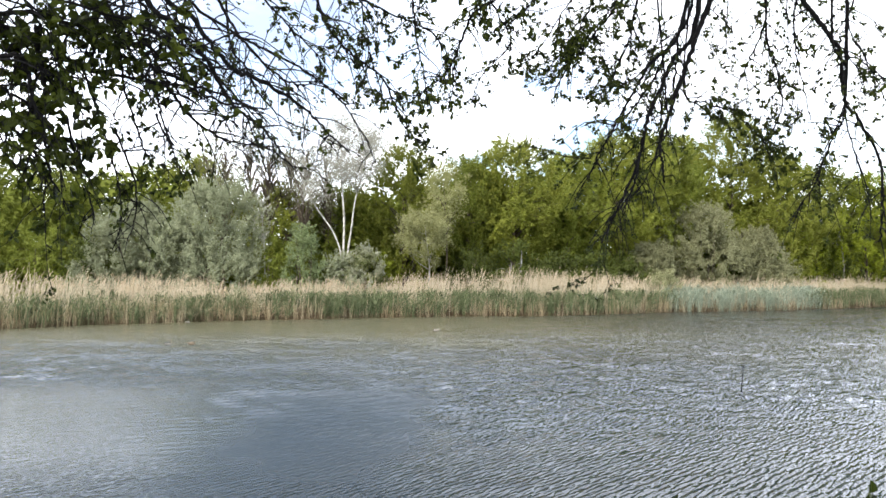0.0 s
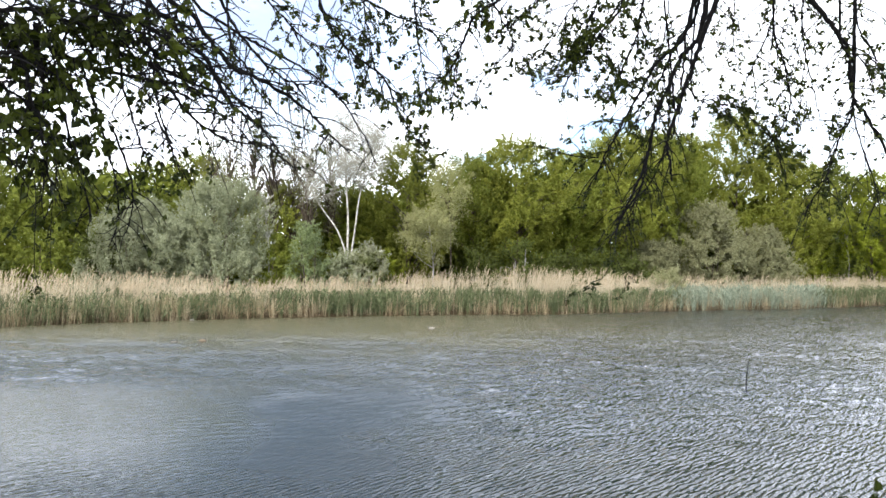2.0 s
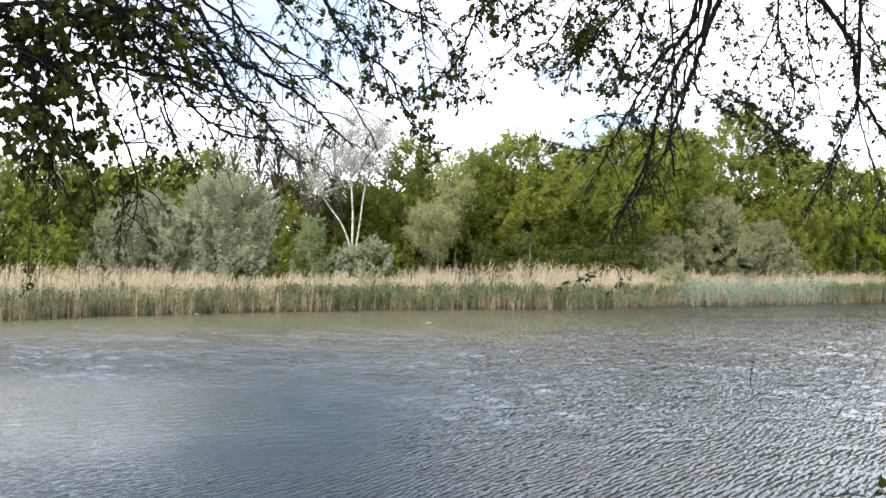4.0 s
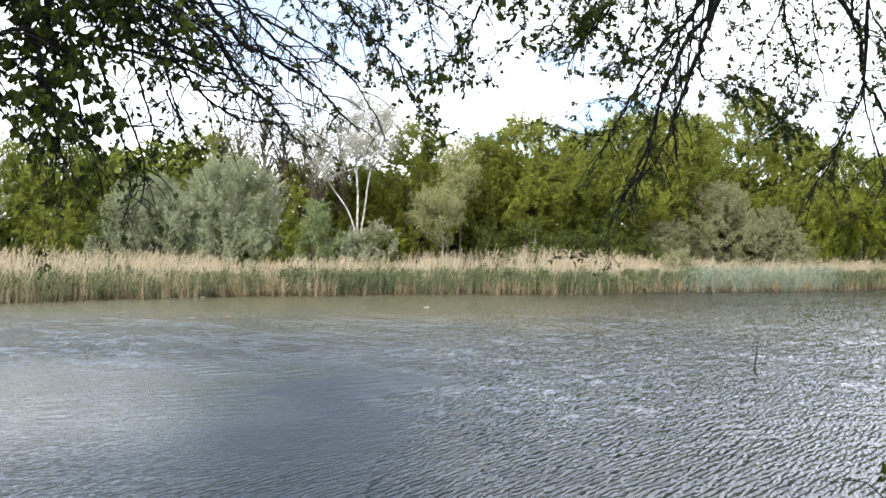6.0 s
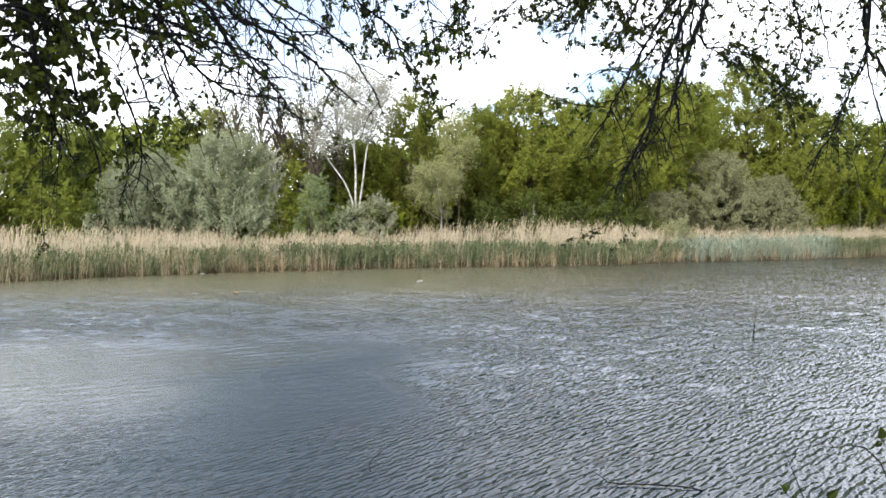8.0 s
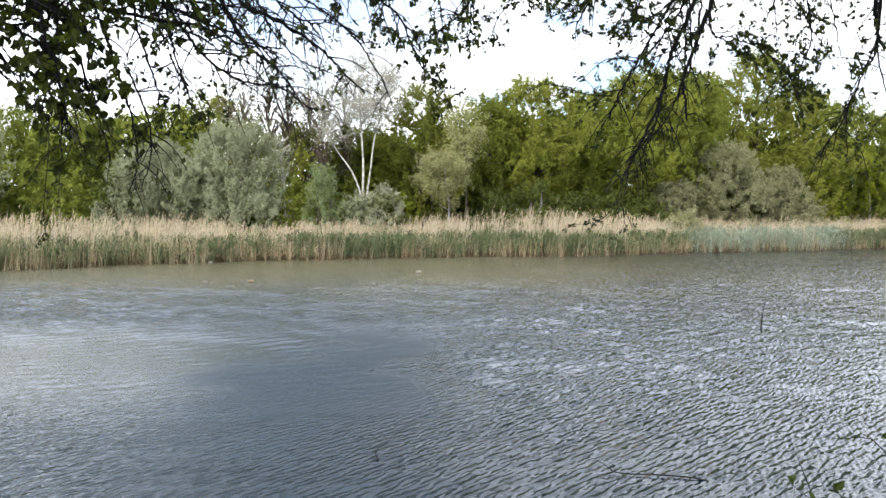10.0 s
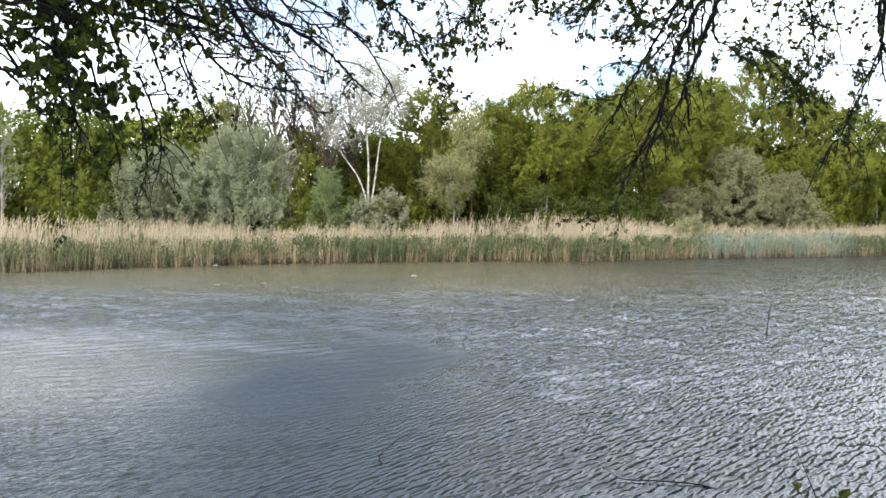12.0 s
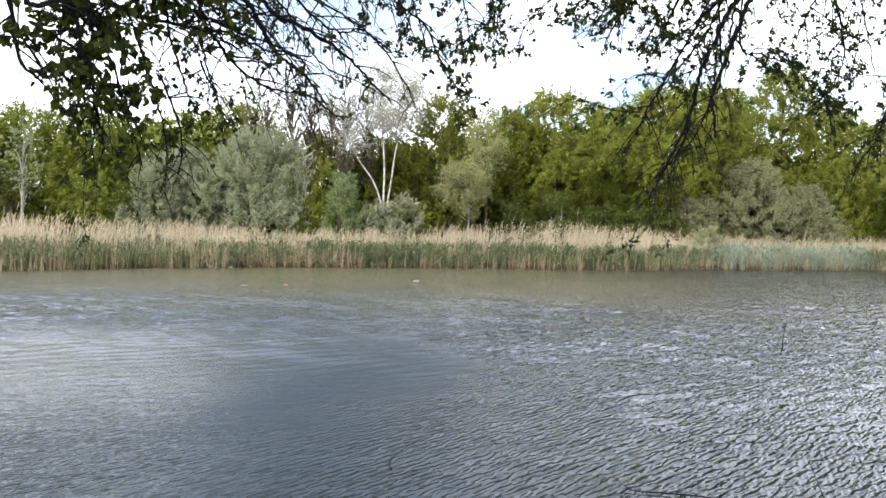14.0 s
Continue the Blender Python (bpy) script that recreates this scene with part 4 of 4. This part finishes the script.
branch(left_tree, [(-1.95, 3.00, 3.57), (-1.76, 3.15, 3.55), (-1.61, 3.30, 3.53), (-1.42, 3.45, 3.55), (-1.23, 3.60, 3.52)], 0.012, 22, 0.6, 0.45)
branch(left_tree, [(-1.50, 3.40, 3.80), (-1.54, 3.45, 3.55), (-1.53, 3.50, 3.32), (-1.48, 3.55, 3.09), (-1.43, 3.60, 2.94)], 0.008, 18, 0.45, 0.35)
branch(left_tree, [(-1.89, 3.00, 3.01), (-1.78, 3.05, 2.92), (-1.73, 3.10, 2.79), (-1.77, 3.15, 2.46), (-1.785, 3.20, 2.33)], 0.0018, 6, 1.0, 0.1)
branch(left_tree, [(-1.95, 3.00, 3.64), (-1.70, 3.13, 3.61), (-1.47, 3.27, 3.57), (-1.32, 3.40, 3.54)], 0.009, 20, 0.6, 0.4)
branch(left_tree, [(-1.83, 3.10, 3.73), (-1.76, 3.17, 3.51), (-1.67, 3.23, 3.30), (-1.63, 3.30, 3.14)], 0.008, 20, 0.95, 0.4)
branch(left_tree, [(-1.69, 3.20, 3.77), (-1.65, 3.23, 3.56), (-1.74, 3.27, 3.34), (-1.83, 3.30, 3.14)], 0.007, 20, 0.95, 0.4)
branch(left_tree, [(-1.99, 3.00, 3.26), (-1.89, 3.10, 3.22), (-1.77, 3.20, 3.12), (-1.72, 3.30, 2.99)], 0.008, 20, 0.95, 0.4)
branch(left_tree, [(-1.30, 3.70, 3.95), (-1.40, 3.75, 3.71), (-1.50, 3.80, 3.52), (-1.49, 3.85, 3.27), (-1.44, 3.90, 3.10)], 0.009, 26, 0.32, 0.45)
branch(left_tree, [(-1.70, 3.30, 3.12), (-1.67, 3.33, 2.92), (-1.63, 3.37, 2.77), (-1.62, 3.40, 2.65)], 0.004, 12, 0.6, 0.26)
branch(left_tree, [(-1.53, 3.40, 3.09), (-1.46, 3.43, 2.88), (-1.46, 3.47, 2.73), (-1.50, 3.50, 2.61)], 0.004, 12, 0.6, 0.26)
branch(left_tree, [(-1.82, 3.20, 3.02), (-1.77, 3.25, 2.86), (-1.80, 3.30, 2.71)], 0.004, 12, 0.6, 0.26)
branch(left_tree, [(-1.42, 3.60, 3.21), (-1.35, 3.65, 3.03), (-1.31, 3.70, 2.89)], 0.004, 12, 0.5, 0.26)
branch(left_tree, [(-1.40, 4.40, 4.21), (-1.26, 4.50, 3.90), (-1.07, 4.60, 3.69), (-0.95, 4.70, 3.64), (-0.84, 4.80, 3.67)], 0.011, 26, 0.28, 0.45)
branch(left_tree, [(-1.18, 4.60, 4.30), (-1.03, 4.73, 4.06), (-0.87, 4.87, 3.91), (-0.82, 5.00, 3.80)], 0.007, 24, 0.9, 0.42)
branch(left_tree, [(-0.87, 4.80, 4.38), (-0.79, 4.90, 4.11), (-0.65, 5.00, 3.95), (-0.43, 5.10, 3.78), (-0.35, 5.20, 3.61), (-0.27, 5.30, 3.46), (-0.10, 5.40, 3.34)], 0.011, 36, 1.15, 0.42)
branch(left_tree, [(0.49, 5.00, 4.46), (0.31, 5.07, 4.30), (0.19, 5.13, 4.23), (0.12, 5.20, 4.07), (0.03, 5.27, 3.90), (-0.10, 5.33, 3.79), (-0.24, 5.40, 3.72)], 0.011, 36, 1.35, 0.42)
branch(left_tree, [(-0.23, 5.00, 4.46), (-0.20, 5.07, 4.09), (-0.15, 5.13, 3.84), (-0.12, 5.20, 3.61)], 0.007, 22, 1.6, 0.38)
branch(left_tree, [(-0.56, 5.00, 4.46), (-0.56, 5.07, 4.21), (-0.53, 5.13, 4.04), (-0.57, 5.20, 3.77)], 0.006, 20, 1.5, 0.38)
branch(left_tree, [(0.26, 5.20, 4.54), (0.39, 5.28, 4.29), (0.48, 5.35, 4.10), (0.27, 5.42, 3.88), (0.19, 5.50, 3.68)], 0.007, 22, 1.4, 0.36)
branch(left_tree, [(-0.71, 5.00, 4.46), (-0.41, 5.08, 4.25), (-0.09, 5.15, 4.12), (0.06, 5.22, 3.86), (0.02, 5.30, 3.60)], 0.008, 24, 1.2, 0.36)
branch(left_tree, [(0.71, 5.20, 4.54), (0.59, 5.27, 4.32), (0.48, 5.33, 4.27), (0.36, 5.40, 4.20)], 0.007, 18, 1.3, 0.36)
branch(right_tree, [(2.06, 5.60, 4.75), (2.06, 5.66, 4.55), (1.99, 5.71, 4.35), (1.90, 5.77, 4.05), (1.82, 5.83, 3.80), (1.73, 5.89, 3.48), (1.76, 5.94, 3.33), (1.79, 6.00, 3.18)], 0.025, 14, 0.4, 0.45)
branch(right_tree, [(1.93, 5.70, 4.79), (1.92, 5.78, 4.60), (1.88, 5.85, 4.36), (1.86, 5.92, 4.03), (1.87, 6.00, 3.73)], 0.02, 8, 0.3, 0.4)
branch(right_tree, [(1.90, 5.80, 4.43), (1.67, 5.88, 4.14), (1.57, 5.96, 3.97), (1.42, 6.04, 3.70), (1.27, 6.12, 3.40), (1.21, 6.20, 3.23)], 0.015, 24, 0.8, 0.45)
branch(right_tree, [(2.00, 5.80, 4.43), (1.83, 5.84, 4.15), (1.71, 5.89, 3.87), (1.63, 5.93, 3.66), (1.59, 5.97, 3.42), (1.47, 6.01, 3.09), (1.39, 6.06, 2.91), (1.29, 6.10, 2.70)], 0.021, 30, 0.5, 0.4)
branch(right_tree, [(2.52, 5.40, 4.67), (2.67, 5.43, 4.47), (2.88, 5.45, 4.19), (2.95, 5.47, 4.08), (3.00, 5.50, 3.74), (3.12, 5.53, 3.59), (3.28, 5.55, 3.27), (3.30, 5.57, 2.93), (3.29, 5.60, 2.68)], 0.02, 30, 0.6, 0.45)
branch(right_tree, [(2.86, 5.40, 4.17), (3.09, 5.47, 4.04), (3.33, 5.53, 3.90), (3.59, 5.60, 3.84)], 0.009, 12, 0.6, 0.4)
branch(right_tree, [(3.00, 5.50, 3.74), (2.95, 5.57, 3.51), (2.88, 5.63, 3.28), (2.78, 5.70, 3.09)], 0.009, 16, 0.8, 0.4)
branch(right_tree, [(2.57, 5.80, 4.79), (2.57, 5.84, 4.62), (2.58, 5.88, 4.45), (2.51, 5.92, 4.26), (2.42, 5.96, 4.06), (2.37, 6.00, 3.92)], 0.012, 20, 0.8, 0.45)
branch(right_tree, [(2.71, 5.60, 4.71), (2.70, 5.65, 4.42), (2.74, 5.70, 4.13), (2.82, 5.75, 3.87), (2.89, 5.80, 3.64)], 0.008, 16, 0.5, 0.35)
branch(right_tree, [(1.53, 5.90, 4.83), (1.40, 5.96, 4.62), (1.21, 6.02, 4.37), (1.05, 6.08, 4.18), (0.95, 6.14, 4.02), (0.92, 6.20, 3.87)], 0.012, 12, 0.15, 0.35)
branch(right_tree, [(1.26, 5.90, 4.83), (1.13, 5.97, 4.49), (1.05, 6.03, 4.32), (0.96, 6.10, 4.20)], 0.008, 20, 1.6, 0.45)
branch(right_tree, [(1.10, 5.90, 4.85), (0.95, 6.00, 4.55), (0.82, 6.10, 4.35), (0.70, 6.20, 4.20)], 0.007, 18, 1.5, 0.4)
branch(right_tree, [(1.45, 5.90, 4.80), (1.32, 6.00, 4.55), (1.20, 6.05, 4.40), (1.10, 6.10, 4.22)], 0.007, 18, 1.6, 0.42)
branch(right_tree, [(1.57, 5.90, 4.79), (1.52, 5.97, 4.39), (1.42, 6.03, 4.13), (1.34, 6.10, 3.96)], 0.008, 22, 1.5, 0.45)
branch(right_tree, [(1.76, 5.90, 4.79), (1.76, 6.00, 4.45), (1.71, 6.10, 4.11)], 0.007, 12, 0.8, 0.35)
branch(right_tree, [(2.55, 5.80, 4.43), (2.65, 5.85, 4.08), (2.71, 5.90, 3.78), (2.62, 5.95, 3.56), (2.55, 6.00, 3.45)], 0.008, 20, 0.9, 0.4)
branch(right_tree, [(1.93, 5.90, 3.96), (2.12, 5.95, 3.83), (2.37, 6.00, 3.75), (2.57, 6.05, 3.58), (2.82, 6.10, 3.47)], 0.007, 24, 2.0, 0.4)
branch(right_tree, [(2.26, 5.80, 4.75), (2.27, 5.90, 4.37), (2.33, 6.00, 4.17)], 0.006, 12, 0.8, 0.4)
branch(right_tree, [(1.22, 6.10, 3.40), (1.02, 6.17, 3.43), (0.79, 6.23, 3.51), (0.63, 6.30, 3.54)], 0.004, 10, 0.9, 0.25)
branch(right_tree, [(1.31, 6.10, 2.72), (1.28, 6.12, 2.59), (1.24, 6.14, 2.48), (1.12, 6.16, 2.38), (0.97, 6.18, 2.35), (0.86, 6.20, 2.33)], 0.002, 6, 1.1, 0.12)
branch(right_tree, [(1.34, 6.10, 2.79), (1.31, 6.13, 2.59), (1.35, 6.17, 2.38), (1.32, 6.20, 2.28)], 0.002, 4, 0.5, 0.12)
branch(right_tree, [(3.12, 5.50, 4.67), (3.05, 5.53, 4.33), (3.19, 5.57, 4.09), (3.29, 5.60, 3.84)], 0.008, 14, 0.7, 0.4)
branch(left_tree, [(-1.63, 3.50, 3.76), (-1.54, 3.67, 3.69), (-1.34, 3.85, 3.58), (-1.18, 4.03, 3.43), (-1.06, 4.20, 3.25)], 0.01, 20, 0.1, 0.4)
branch(left_tree, [(-1.61, 3.40, 3.56), (-1.48, 3.55, 3.54), (-1.37, 3.70, 3.49), (-1.22, 3.85, 3.51), (-1.09, 4.00, 3.53)], 0.009, 18, 0.12, 0.4)
branch(left_tree, [(-1.66, 3.40, 3.55), (-1.58, 3.56, 3.49), (-1.49, 3.72, 3.48), (-1.35, 3.88, 3.43), (-1.13, 4.04, 3.37), (-1.01, 4.20, 3.22)], 0.008, 20, 0.1, 0.4)
branch(left_tree, [(-1.50, 4.20, 4.10), (-1.28, 4.33, 3.88), (-1.08, 4.47, 3.79), (-0.86, 4.60, 3.69), (-0.67, 4.73, 3.54), (-0.54, 4.87, 3.35), (-0.47, 5.00, 3.18)], 0.009, 20, 0.15, 0.42)
branch(left_tree, [(-1.27, 4.30, 3.84), (-1.20, 4.42, 3.67), (-1.14, 4.54, 3.53), (-1.01, 4.66, 3.40), (-0.86, 4.78, 3.35), (-0.69, 4.90, 3.27)], 0.006, 20, 0.2, 0.35)
branch(left_tree, [(-1.73, 3.10, 3.48), (-1.76, 3.17, 3.36), (-1.76, 3.23, 3.25), (-1.78, 3.30, 3.14)], 0.012, 10, 0.8, 0.3)
branch(left_tree, [(-1.54, 3.60, 3.88), (-1.51, 3.70, 3.75), (-1.52, 3.80, 3.58), (-1.48, 3.90, 3.46), (-1.39, 4.00, 3.36)], 0.008, 16, 0.1, 0.4)
branch(right_tree, [(2.00, 5.90, 4.60), (1.84, 5.96, 4.30), (1.69, 6.02, 3.99), (1.52, 6.08, 3.77), (1.37, 6.14, 3.57), (1.26, 6.20, 3.32)], 0.012, 22, 0.35, 0.35)
branch(right_tree, [(1.79, 5.90, 3.73), (1.73, 5.95, 3.47), (1.63, 6.00, 3.20), (1.50, 6.05, 3.02), (1.42, 6.10, 2.79)], 0.007, 16, 0.2, 0.35)
branch(right_tree, [(1.57, 5.90, 3.40), (1.53, 5.97, 3.15), (1.43, 6.03, 2.97), (1.33, 6.10, 2.86)], 0.007, 14, 0.2, 0.35)
branch(right_tree, [(3.00, 5.50, 3.74), (3.07, 5.53, 3.39), (3.17, 5.57, 3.14), (3.24, 5.60, 2.85)], 0.006, 14, 0.3, 0.35)
branch(right_tree, [(2.87, 5.60, 3.28), (2.82, 5.63, 3.11), (2.74, 5.67, 2.98), (2.69, 5.70, 2.83)], 0.005, 12, 0.3, 0.3)



# ---- a shrub on the near bank ----
def bank_shrub():
    x, y = 1.75, 2.45
    root = new("bank_shrub")
    root.location = (x, y, on_ground(x, y))
    tagged(root, "sparse leafy shrub growing on the near bank", "shrub")
    base = root.location
    r = np.random.default_rng(41)
    for tip, bend, n_leaf in (((1.40, 3.22, 1.28), (1.50, 2.9, 1.12), 7), ((1.56, 3.2, 1.29), (1.62, 2.9, 1.1), 6), ((1.43, 3.25, 1.44), (1.50, 3.0, 1.1), 0),
                              ((1.62, 3.32, 1.43), (1.80, 3.1, 1.36), 5), ((1.84, 3.25, 1.5), (1.85, 2.9, 1.2), 8), ((1.98, 3.2, 1.4), (1.95, 2.8, 1.1), 9)):
        wood = Wood()
        line = spline([(0, 0, -0.05), tuple(Vector(bend) - base), tuple(Vector(tip) - base)], 9)
        wood.tube(line, [0.006 - 0.00052 * i for i in range(10)], 5)
        stem = wood.object("stem", M_BARK_NEAR, root)
        if not n_leaf:
            continue
        k = r.integers(6, 9, n_leaf)
        spots = np.array([tuple(line[i].lerp(line[i + 1], r.uniform())) for i in k])
        ways = r.normal(size=(n_leaf, 3)) * 0.8 + np.array([0, 0, 0.2])
        for s in leaf_shapes(spots, ways, 0.022 if n_leaf == 5 else 0.048, r):
            lf = leaves_object("leaf", (s - s[0])[None], L_BANK, stem)
            lf.location = s[0]


L_BANK = leaf_material("bank_shrub_leaves", (0.014, 0.024, 0.005), (0.045, 0.06, 0.010), (0.022, 0.032, 0.006), 0.2, 0.45, 3.0)
bank_shrub()


# ---- small things on the water ----
def water_stick():
    wood = Wood()
    wood.tube(spline([(0, 0, -0.5), (0.02, 0, 0.1), (0.05, 0, 0.4), (0.11, 0.02, 0.72)], 8), [0.013 - 0.0011 * i for i in range(9)], 6)
    wood.tube([(0.06, 0, 0.45), (0.02, -0.02, 0.56)], [0.006, 0.003], 4)
    ob = wood.object("stick", M_BARK_NEAR)
    ob.location = (6.41, 16.1, 0)
    tagged(ob, "thin dark dead stick standing out of the lake", "stick")


def sunken_branch():
    root = new("sunken_branch")
    root.location = (1.8, 6.9, 0)
    tagged(root, "dark wet branch lying just out of the water", "branch")
    wood = Wood()
    wood.tube(spline([(0.75, -0.25, -0.10), (0.42, -0.08, 0.005), (0.05, 0.0, 0.02), (-0.25, 0.04, 0.015), (-0.40, 0.06, 0.03)], 14),
              [0.009 - 0.0003 * i for i in range(15)], 7)
    wood.object("bough", M_BARK_NEAR, root)
    for a, b in (((-0.38, 0.06, 0.03), (-0.58, 0.33, 0.09)), ((-0.38, 0.05, 0.03), (-0.56, -0.08, -0.01))):
        wood = Wood()
        wood.tube(spline([a, tuple((p + q) / 2 + 0.01 for p, q in zip(a, b)), b], 5), [0.005 - 0.0006 * i for i in range(6)], 5)
        wood.object("fork", M_BARK_NEAR, root)


def crooked_twig():
    wood = Wood()
    wood.tube(spline([(0.06, -0.14, -0.03), (0, 0, 0.05), (0.10, 0.24, 0.10), (0.20, 0.48, 0.12), (0.30, 0.66, 0.14)], 12), [0.007 - 0.0004 * i for i in range(13)], 5)
    ob = wood.object("twig", M_BARK_NEAR)
    ob.location = (-0.88, 7.43, 0)
    tagged(ob, "thin crooked dead twig rising from the water", "twig")


def solid(name, mat, parent, scale, shape, place=(0, 0, 0)):
    """A rounded body: a sphere shaped point by point."""
    bm = bmesh.new()
    bmesh.ops.create_uvsphere(bm, u_segments=14, v_segments=9, radius=1)
    for v in bm.verts:
        x, y, z = v.co
        v.co = shape(x, y, z)
        v.co = Vector((v.co.x * scale[0], v.co.y * scale[1], v.co.z * scale[2])) + Vector(place)
    me = bpy.data.meshes.new(name)
    bm.to_mesh(me)
    bm.free()
    me.polygons.foreach_set("use_smooth", [True] * len(me.polygons))
    me.materials.append(mat)
    ob = new(name, me)
    ob.parent = parent
    return ob


def duck(label, flank, back, head):
    root = new("duck")
    tagged(root, label, "duck", "ducks on the lake")
    hull = lambda x, y, z: (x, y * (1 - 0.35 * max(0, -x)), z * (0.75 if z < 0 else 1) + 0.25 * max(0, -x) ** 2)
    solid("body", flank, root, (0.24, 0.10, 0.10), hull, (0, 0, 0.04))
    solid("back", back, root, (0.20, 0.085, 0.05), hull, (-0.03, 0, 0.11))
    solid("tail", back, root, (0.08, 0.04, 0.02), lambda x, y, z: (x, y, z - 0.6 * x), (-0.25, 0, 0.11))
    solid("neck", head, root, (0.04, 0.04, 0.06), lambda x, y, z: (x + 0.3 * z, y, z), (0.18, 0, 0.12))
    solid("head", head, root, (0.055, 0.042, 0.042), lambda x, y, z: (x, y, z), (0.21, 0, 0.175))
    solid("bill", D_BILL, root, (0.04, 0.02, 0.010), lambda x, y, z: (x, y, z), (0.275, 0, 0.165))
    root.scale = (0.6, 0.6, 0.6)
    return root


D_WHITE = rough_material("white_feathers", (0.25, 0.23, 0.195), (0.17, 0.155, 0.125), (0.32, 0.30, 0.26), 6.0, 40.0, 0.2)
D_BROWN = rough_material("brown_feathers", (0.20, 0.15, 0.10), (0.12, 0.09, 0.06), (0.30, 0.24, 0.17), 8.0, 40.0, 0.2)
D_DARK = rough_material("dark_feathers", (0.05, 0.05, 0.05), (0.03, 0.04, 0.035), (0.09, 0.09, 0.08), 8.0, 40.0, 0.2)
D_BILL = rough_material("yellow_bill", (0.5, 0.36, 0.08), (0.42, 0.3, 0.06), (0.5, 0.4, 0.15), 8.0, 40.0, 0.1)

def driftwood():
    """A pale bleached chunk of wood, lodged at the foot of the reeds."""
    wood = Wood()
    wood.tube(spline([(-0.22, 0.03, 0.05), (-0.06, 0, 0.09), (0.08, 0.0, 0.08), (0.2, -0.03, 0.04)], 8), [0.045, 0.06, 0.065, 0.07, 0.07, 0.065, 0.06, 0.05, 0.035], 8)
    wood.tube([(0.05, 0, 0.1), (0.1, 0.02, 0.2)], [0.03, 0.02], 6)
    ob = wood.object("driftwood", M_BARK_PALE)
    ob.scale = (0.6, 0.6, 0.6)
    ob.location = (-14.2, float(shore(-14.2)) - 0.5, 0)
    tagged(ob, "bleached chunk of driftwood at the foot of the reeds", "driftwood")


driftwood()
water_stick()
sunken_branch()
crooked_twig()
duck_a = duck("white-flanked duck swimming on the lake", D_WHITE, D_WHITE, D_DARK)
duck_b = duck("pale duck with a dark back swimming on the lake", D_WHITE, D_DARK, D_DARK)
duck_c = duck("brownish duck swimming on the lake", D_BROWN, D_BROWN, D_DARK)


# ---- what moves ----
SWAY_LEFT = [(0, 6), (0.5, 10), (1, 10), (1.5, 4), (2, -4), (2.5, 0), (3, 1), (4.2, -5), (5.5, -3), (6, -3), (6.5, 0), (7, -3), (7.5, -5), (8, -2),
             (9.2, 3), (10.5, -3), (11, -4), (11.5, 0), (12, 4), (12.5, 3), (13, 2), (13.5, 1), (14, 7)]
SWAY_RIGHT = [(0, 1), (0.5, 12), (1, 10), (1.5, 3), (2, 7), (2.5, 11), (3, 10), (4.2, 0), (5.5, -7), (6, -5), (6.5, -3), (7, -5), (7.5, 1), (8, 2),
              (9.2, 3), (10.5, -3), (11, -1), (11.5, -3), (12, -7), (12.5, -8), (13, -8), (13.5, -2), (14, 8)]
# the thin hanging tips swing farther, in degrees
TIP_LEFT = [(0, -7), (1, -4), (2, -3), (3, -2.5), (4.2, 2), (6, -1.5), (6.5, -3), (7, -5), (7.5, 1), (8, -1), (9.2, 3), (10.5, 2.5), (11, 4), (11.5, 2), (12, 0),
            (12.5, -0.5), (13, 0.5), (13.5, 2), (14, -1)]
TIP_RIGHT = [(t, -1.7 * a) for t, a in SWAY_RIGHT]


def motions():
    # the wind drives the ripples across the lake
    walk(water, [(0, pose(-3.2, 2.4, 0)), (7, pose(0, 0, 0)), (14, pose(3.2, -2.4, 0))])
    # branches sway about the limb that they hang from, tips about the branch's end
    for ob, name, gain, shift, tip in SWAYING:
        p = ob.location.copy()
        rows = SWAY_LEFT if name == left_tree else SWAY_RIGHT
        k = (-0.085 if name == left_tree else -0.08) * gain
        if tip:
            pivot, limb, root = PIVOT[name]
            arm = p - (pivot - root.location)
            swing = TIP_LEFT if name == left_tree else TIP_RIGHT
            rows = [(t, a, np.interp(t, [q[0] for q in rows], [q[1] for q in rows])) for t, a in swing]
            walk(ob, [(t, pose(*(p - arm + pose(0, 0, 0, 0, k * b, 0) @ arm), 0.1 * a * shift, a, 0)) for t, a, b in rows])
        else:
            walk(ob, [(t, pose(p.x, p.y, p.z, 0.012 * a * shift, k * a, 0)) for t, a in rows])
    walk(duck_a, [(0, pose(-0.32, 34.9, 0, 0, 0, 178)), (3, pose(-0.92, 34.9, 0, 0, 0, 182)), (7.5, pose(-1.61, 34.5, 0, 0, 0, 190)), (11, pose(-2.23, 33.9, 0, 0, 0, 184)),
                  (14, pose(-3.0, 34.0, 0, 0, 0, 178))])
    walk(duck_b, [(0, pose(-10.15, 27.5, 0, 0, 0, 60)), (3, pose(-10.05, 27.5, 0, 0, 0, 50)), (7.5, pose(-10.0, 28.2, 0, 0, 0, 40)), (11, pose(-9.9, 28.5, 0, 0, 0, 30)),
                  (14, pose(-9.45, 29.2, 0, 0, 0, 20))])
    walk(duck_c, [(0, pose(-9.3, 27.6, 0, 0, 0, 50)), (3, pose(-9.0, 27.9, 0, 0, 0, 45)), (7.5, pose(-8.5, 28.4, 0, 0, 0, 40)), (11, pose(-8.1, 28.8, 0, 0, 0, 40)),
                  (14, pose(-7.85, 29.6, 0, 0, 0, 60))])


motions()
